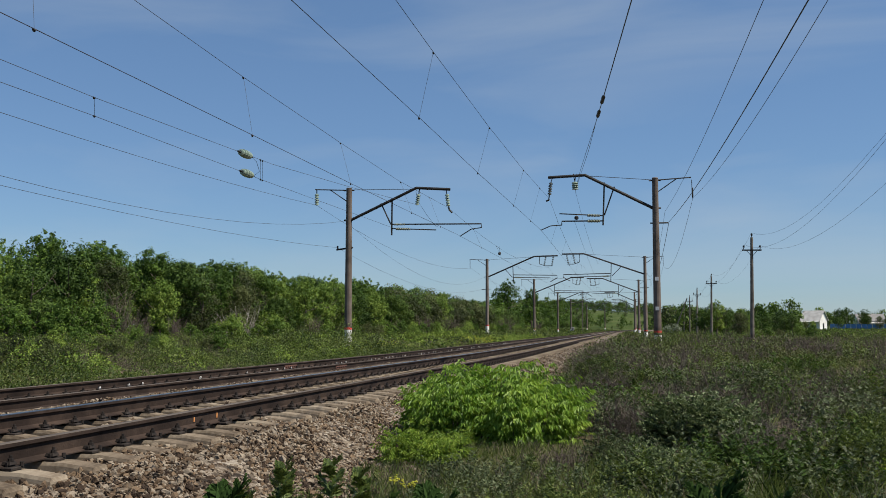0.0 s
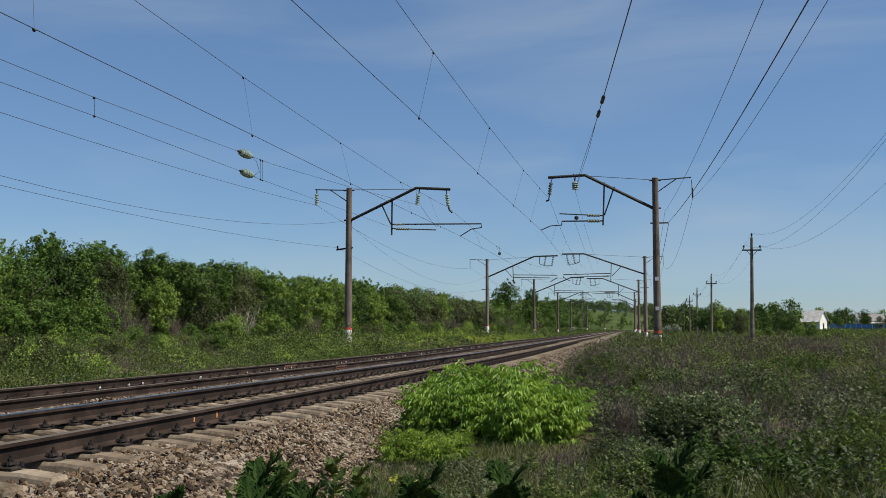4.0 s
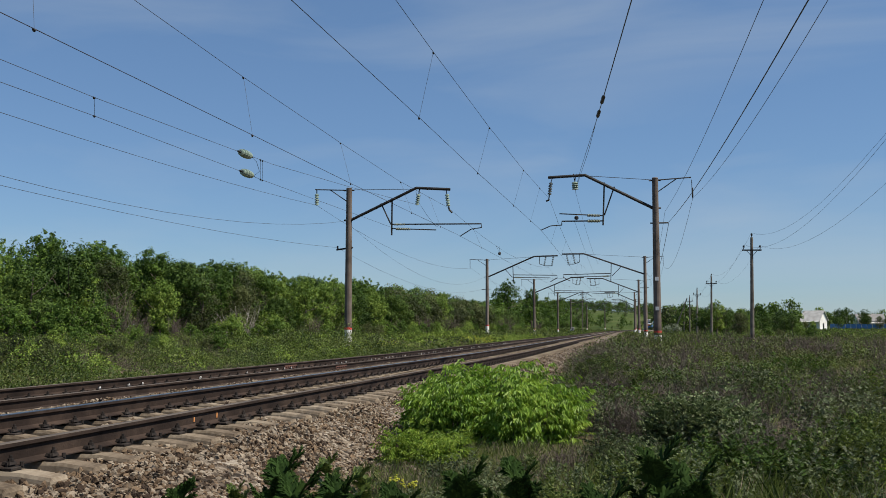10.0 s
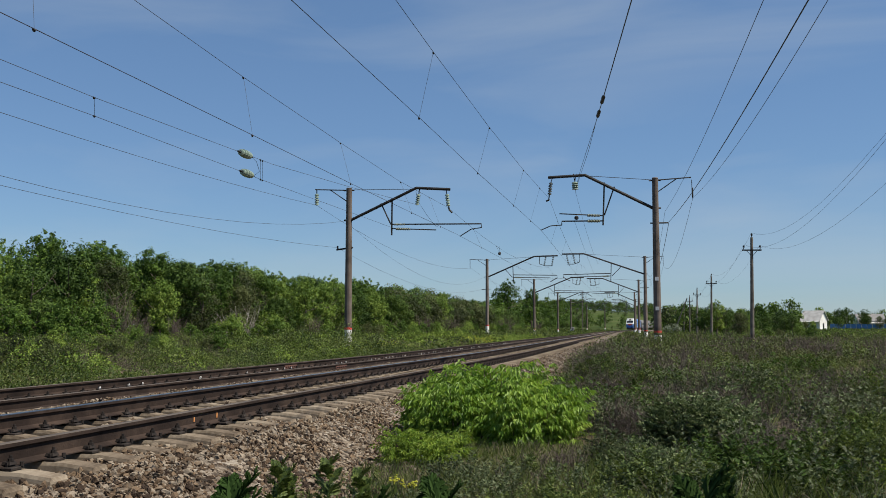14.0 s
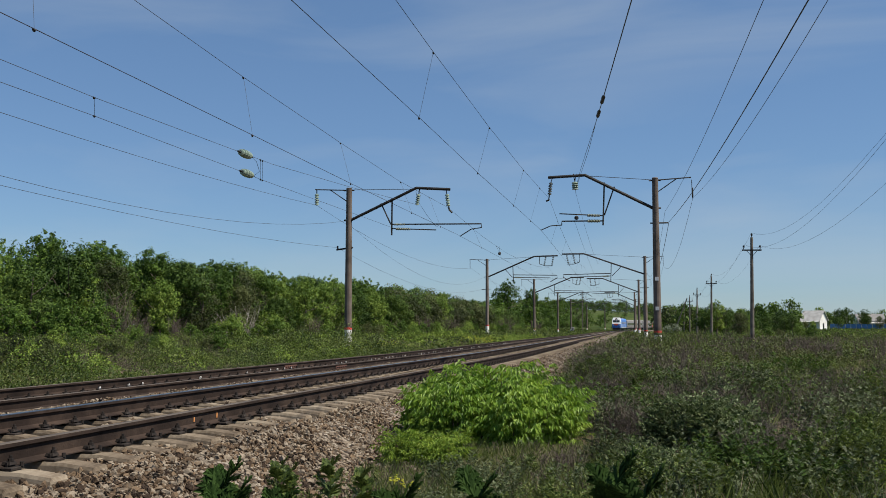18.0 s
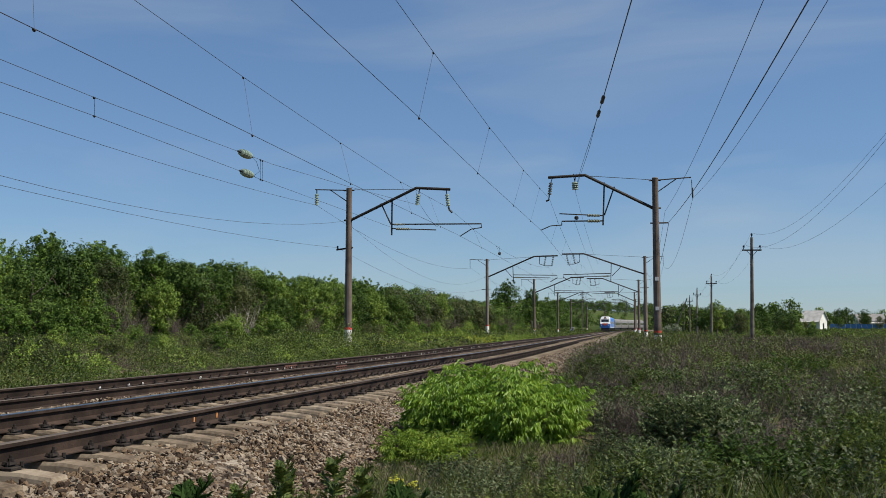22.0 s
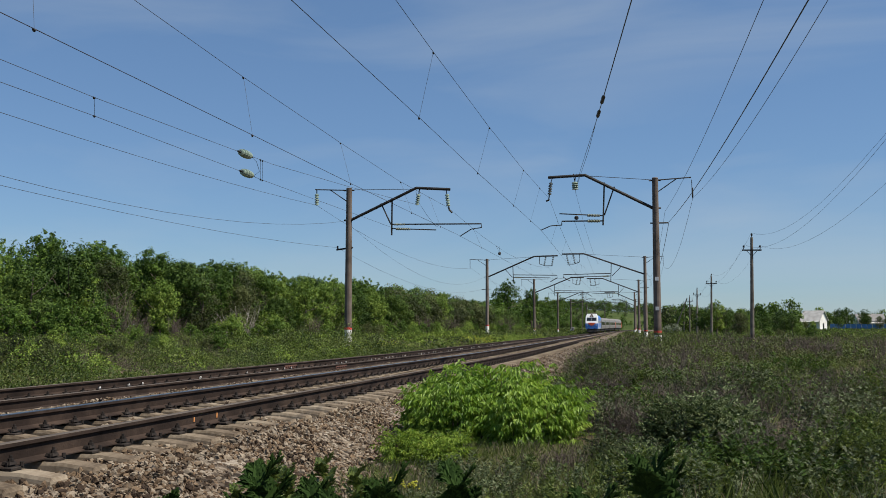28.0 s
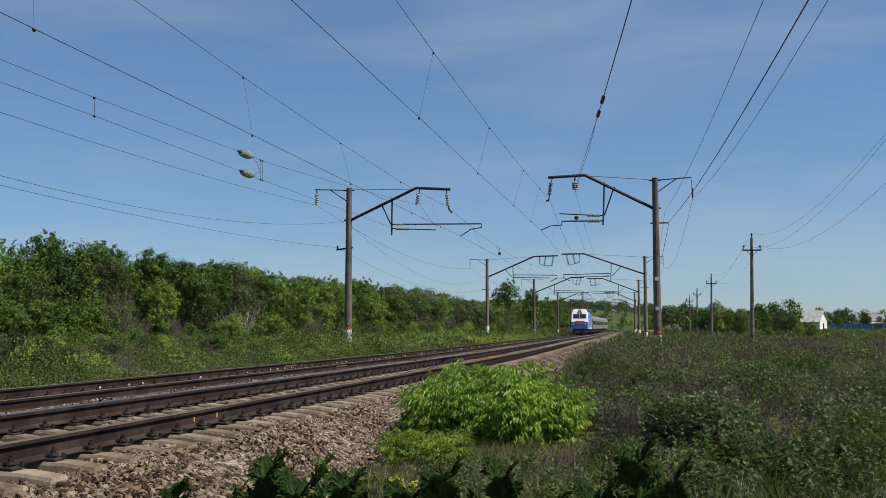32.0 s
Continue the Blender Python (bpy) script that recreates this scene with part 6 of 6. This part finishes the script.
        Shape().box(s * 1.56 - 0.015, -8.6, 1.2, s * 1.56 + 0.015, -8.0, 3.3).put("white_panel", M["train_white"], L, "white upright side panel")
        for y0 in (-5.2, -2.1, 1.0, 4.1, 7.2):
            Shape().box(s * 1.56 - 0.014, y0 - 0.62, 1.25, s * 1.56 + 0.014, y0 - 0.28, 3.3).put("white_stripe", M["train_white"], L, "white upright stripe")
        Shape().box(s * 1.55 - 0.012, -8.6, 1.16, s * 1.55 + 0.016, 9.8, 1.34).put("lower_band", M["train_white"], L, "white band along the sill")
        for i in range(5):
            y0 = -5.2 + i * 3.1
            Shape().box(s * 1.56 - 0.02, y0, 2.55, s * 1.56 + 0.02, y0 + 1.5, 3.2).put("louvre", M["train_grey"], L)
    Shape().box(-1.35, -11.4, 0.28, 1.35, -10.6, 0.82, taper=0.1).put("rail_guard", M["train_dark"], L, "black cowcatcher")
    Shape().box(-1.3, -10.4, 0.75, 1.3, 10.6, 1.148).put("underframe", M["train_dark"], L)
    for yy in (-7.2, 0.0, 7.2):
        bogie(L, yy, 2, 0.62)
    Shape().box(-0.85, -7.5, 4.5, 0.85, 7.5, 4.8, taper=0.2).put("roof_equipment", M["roof_grey"], L, "grey roof boxes")
    for yy, up2 in ((-6.3, True), (6.3, False)):
        pg = Shape()
        kz = 5.3 if up2 else 5.05
        hz = 6.15 if up2 else 5.15
        for s in (1, -1):
            pg.tube([(s * 0.5, yy - 0.9, 4.75), (s * 0.55, yy + 1.0, kz), (s * 0.35, yy - 0.2, hz)], 0.03, 5)
        pg.tube([(-0.95, yy - 0.2, hz), (0.95, yy - 0.2, hz)], 0.035, 5)
        pg.tube([(-0.5, yy - 0.9, 4.75), (0.5, yy - 0.9, 4.75)], 0.05, 5)
        pg.put("pantograph", M["plate"], L, "raised folding current collector" if up2 else "folded current collector")
        for s in (1, -1):
            Shape().tube([(s * 0.5, yy - 0.9, 4.5), (s * 0.5, yy - 0.9, 4.74)], 0.09, 8).put("roof_insulator", M["porcelain"], L)
    return L


def coach(red):
    C = thing("passenger_coach", "red and grey passenger coach with a grey roof" if red else "grey passenger coach with a dark window band", "railway coach", "passenger train")
    sec = [(-1.5, 1.05), (-1.55, 1.4), (-1.55, 3.0), (-1.5, 3.35), (1.5, 3.35), (1.55, 3.0), (1.55, 1.4), (1.5, 1.05)]
    section(Shape(), [(-12.0, 1, 1), (12.0, 1, 1)], sec).put("body", M["train_grey"], C)
    rf = [(-1.5, 3.353), (-1.38, 3.75), (-0.95, 4.1), (0, 4.25), (0.95, 4.1), (1.38, 3.75), (1.5, 3.353)]
    section(Shape(), [(-12.0, 1, 1), (12.0, 1, 1)], rf).put("roof", M["roof_grey"], C, "ribbed grey roof")
    for s in (1, -1):
        for i in range(10):
            y0 = -9.6 + i * 2.0
            wn = Shape().box(s * 1.555 - 0.02, y0, 2.1, s * 1.555 + 0.02, y0 + 1.25, 2.95).put("window", M["pane"], C)
        for y0 in (-11.7, 10.9):
            Shape().box(s * 1.55 - 0.02, y0, 1.15, s * 1.55 + 0.03, y0 + 0.8, 3.2).put("door", M["train_red"] if red else M["roof_grey"], C)
        Shape().box(s * 1.553 - 0.012, -10.6, 1.25, s * 1.553 + 0.012, 10.6, 1.85).put("side_band", M["roof_grey"], C, "dark band under the windows")
    Shape().box(-0.7, -12.25, 1.1, 0.7, -12.0, 3.3).put("gangway", M["train_dark"], C, "black gangway bellows")
    Shape().box(-1.25, -9.0, 0.5, 1.25, 9.0, 1.04, taper=0.1).put("underframe", M["train_dark"], C)
    for yy in (-8.5, 8.5):
        bogie(C, yy, 2, 0.475)
    return C


TRAIN = [(locomotive(), 0.0, 8.0)]
first = coach(False)
back = 11.25 + 0.6 + 12.25
for i in range(4):
    v = first if i == 0 else (coach(True) if i == 3 else copy_thing(first, Matrix.Identity(4)))
    TRAIN.append((v, back + i * 24.6, 8.5))


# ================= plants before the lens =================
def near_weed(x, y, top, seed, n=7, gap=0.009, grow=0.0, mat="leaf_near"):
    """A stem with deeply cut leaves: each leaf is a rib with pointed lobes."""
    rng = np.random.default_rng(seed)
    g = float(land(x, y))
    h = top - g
    p = thing("mugwort_plant", "green mugwort with deeply cut leaves close by", "weed", "mugwort in the foreground" if gap < 0.01 else "mugwort by the ballast", at=Matrix.Translation((x, y, g)))
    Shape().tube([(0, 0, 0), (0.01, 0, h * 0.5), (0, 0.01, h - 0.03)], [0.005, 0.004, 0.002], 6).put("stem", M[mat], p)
    for i in range(n):
        t = 1 + 0.028 - gap * i - 0.01 * rng.random()
        a = i * 2.4 + rng.uniform(-0.3, 0.3)
        z = h * t - 0.045
        up = 1.2 - 0.1 * min(i, 9)
        ax = Vector((math.cos(a), math.sin(a), max(0.1, up + 0.25))).normalized()
        side = ax.cross(Vector((0, 0, 1))).normalized()
        nor = side.cross(ax)
        ln = rng.uniform(0.037, 0.050) * (1.0 + 0.05 * min(i, 9)) + grow
        V, F = [], []
        o = Vector((0, 0, z))

        def lobe(b, d, l, w):
            k = len(V)
            s2 = d.cross(nor).normalized()
            V.extend([b - s2 * w * 0.35, b + s2 * w * 0.35, b + d * l * 0.55 + s2 * w * 0.5 + nor * 0.002, b + d * l, b + d * l * 0.55 - s2 * w * 0.5 + nor * 0.002])
            F.append([k, k + 1, k + 2, k + 3, k + 4])
        lobe(o, ax, ln, ln * 0.16)
        for j in range(6):
            b = o + ax * ln * (0.16 + 0.13 * j)
            for sg in (1, -1):
                d = (ax * 0.7 + side * sg * 0.75 + nor * rng.normal(0, 0.25)).normalized()
                l = ln * (0.52 - 0.06 * j)
                lobe(b, d, l, ln * 0.15)
                for u in (0.4, 0.65):
                    for s3 in (1, -1):
                        lobe(b + d * l * u, (d * 0.75 + d.cross(nor) * s3 * 0.65).normalized(), l * 0.45, ln * 0.1)
        V2 = [tuple(v) for v in V]
        put_mesh("leaf", V2, F, M[mat], p)
    return p, Vector((x, y, g))


# these keep leaf_near, whose colour has the shade in it; STANDING takes plain leaf_weed
WEEDS = []
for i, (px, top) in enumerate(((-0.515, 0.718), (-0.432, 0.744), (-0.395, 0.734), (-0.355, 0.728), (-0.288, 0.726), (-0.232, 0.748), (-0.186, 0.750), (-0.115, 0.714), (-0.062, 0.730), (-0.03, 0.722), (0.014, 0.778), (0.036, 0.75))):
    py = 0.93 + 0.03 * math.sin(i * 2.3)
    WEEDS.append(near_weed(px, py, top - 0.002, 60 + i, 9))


def flower(x, y, h, seed):
    """A small herb with flat yellow flower heads."""
    rng = np.random.default_rng(seed)
    p = thing("yellow_flower", "small yellow-flowering herb at the foot of the ballast", "flower", "yellow flowers", at=Matrix.Translation((x, y, float(land(x, y)))))
    for i in range(6):
        a, q = rng.uniform(0, 6.28), rng.uniform(0.02, 0.09)
        top = Vector((math.cos(a) * q, math.sin(a) * q, h * rng.uniform(0.75, 1.0)))
        Shape().tube([(top.x * 0.3, top.y * 0.3, -0.02), (top.x * 0.8, top.y * 0.8, top.z * 0.6), top], [0.003, 0.0025, 0.002], 5).put("stem", M["leaf_weed"], p)
        hd = Shape()
        for k in range(6):
            o = top + Vector(rng.normal(0, 0.012, 3))
            hd.tube([o, o + Vector((0, 0, 0.006)), o + Vector((0, 0, 0.012))], [0.004, 0.009, 0.005], 6)
        hd.put("flower_head", M["yellow"], p, "bright yellow flower head")
    return p


for x, y, h, seed in ((-2.28, 8.05, 0.24, 91), (-2.2, 8.15, 0.2, 92)):
    flower(x, y, h, seed)

STANDING = []
for i, (px, py, top) in enumerate(((-1.72, 3.75, 0.24), (-1.53, 3.7, 0.35), (-1.33, 3.7, 0.36), (-1.24, 3.8, 0.31), (-1.58, 3.85, 0.30))):
    STANDING.append(near_weed(px, py, top, 160 + i, 28, 0.02, 0.034, "leaf_weed"))


def motions():
    rows_t = [i * 0.5 for i in range(65)]
    # the nose's place along the line: a slowly quickening run
    TT = np.arange(0, 32.01, 0.25)
    v = np.interp(TT, [0, 12, 14, 20, 24, 27, 30, 32], [13.4, 13.4, 11.2, 11.2, 11.3, 13.0, 15.0, 15.4])
    run = np.concatenate([[0], np.cumsum((v[1:] + v[:-1]) / 2 * 0.25)])
    TY = 183.0 + run[-1] - run
    for v, behind, half in TRAIN:
        rows = []
        for t in rows_t:
            nose = float(np.interp(t, TT, TY))
            yc = nose + 11.25 + behind
            a, b = yc - half, yc + half
            pa = Vector((float(lat(a)) - SEP, a, float(rise(a)) + FALL))
            pb2 = Vector((float(lat(b)) - SEP, b, float(rise(b)) + FALL))
            mid = (pa + pb2) / 2
            d = pb2 - pa
            rows.append((t, Matrix.Translation(mid) @ Euler((math.atan2(d.z, math.hypot(d.x, d.y)), 0, math.atan2(-d.x, d.y))).to_matrix().to_4x4()))
        walk(v, rows)
    lift = {0: -1, 1: 0.1, 2: 0.9, 3: 0.6, 6: -0.7, 7: -1, 8: 0.7, 9: 1, 10: 0.7, 11: 0.3, 12: -0.5, 13: 0.9, 14: -0.7, 17: -0.8, 18: -0.3, 19: 0.3, 20: 0.1, 21: 0.7, 22: -0.9, 23: 0, 24: -0.5, 25: -0.8, 28: 0.2, 29: -0.4, 30: 0.1, 31: 0.5, 32: 0.8}
    ts = sorted(lift)
    rng = np.random.default_rng(77)
    for k, (p, o) in enumerate(WEEDS):
        rows = []
        for i in range(65):
            t = i * 0.5
            a = float(np.interp(t, ts, [lift[q] for q in ts])) + 0.25 * math.sin(t * 3.1 + k * 1.3)
            lean = -5.8 * a
            drift = float(np.interp(t, [0, 2, 9, 13, 17, 21, 24, 29, 32], [0.6, 0.0, 0.4, -0.4, -1.3, -3.1, -2.1, -1.9, -1.0]))
            side = 0.8 * math.sin(t * 2.3 + k * 0.7) + rng.normal(0, 0.2) + drift * (1.0 if k > 9 else 0.35)
            rows.append((t, Matrix.Translation(o) @ pose(0, 0, 0, lean, side, 0)))
        walk(p, rows)
    for k, (p, o) in enumerate(STANDING):
        rows = []
        for i in range(65):
            t = i * 0.5
            rows.append((t, Matrix.Translation(o) @ pose(0, 0, 0, 1.2 * math.sin(t * 2.1 + k), 1.5 * math.sin(t * 1.7 + k * 0.8), 0)))
        walk(p, rows)
    for k, (o, amp) in enumerate(SWAY):
        rest = o.matrix_basis.copy()
        rows = []
        for i in range(65):
            t = i * 0.5
            g1 = amp * (math.sin(t * 1.9 + k) + 0.6 * math.sin(t * 4.3 + k * 2.1))
            rows.append((t, rest @ pose(0, 0, 0, 0.6 * g1, g1, 0)))
        walk(o, rows)


motions()
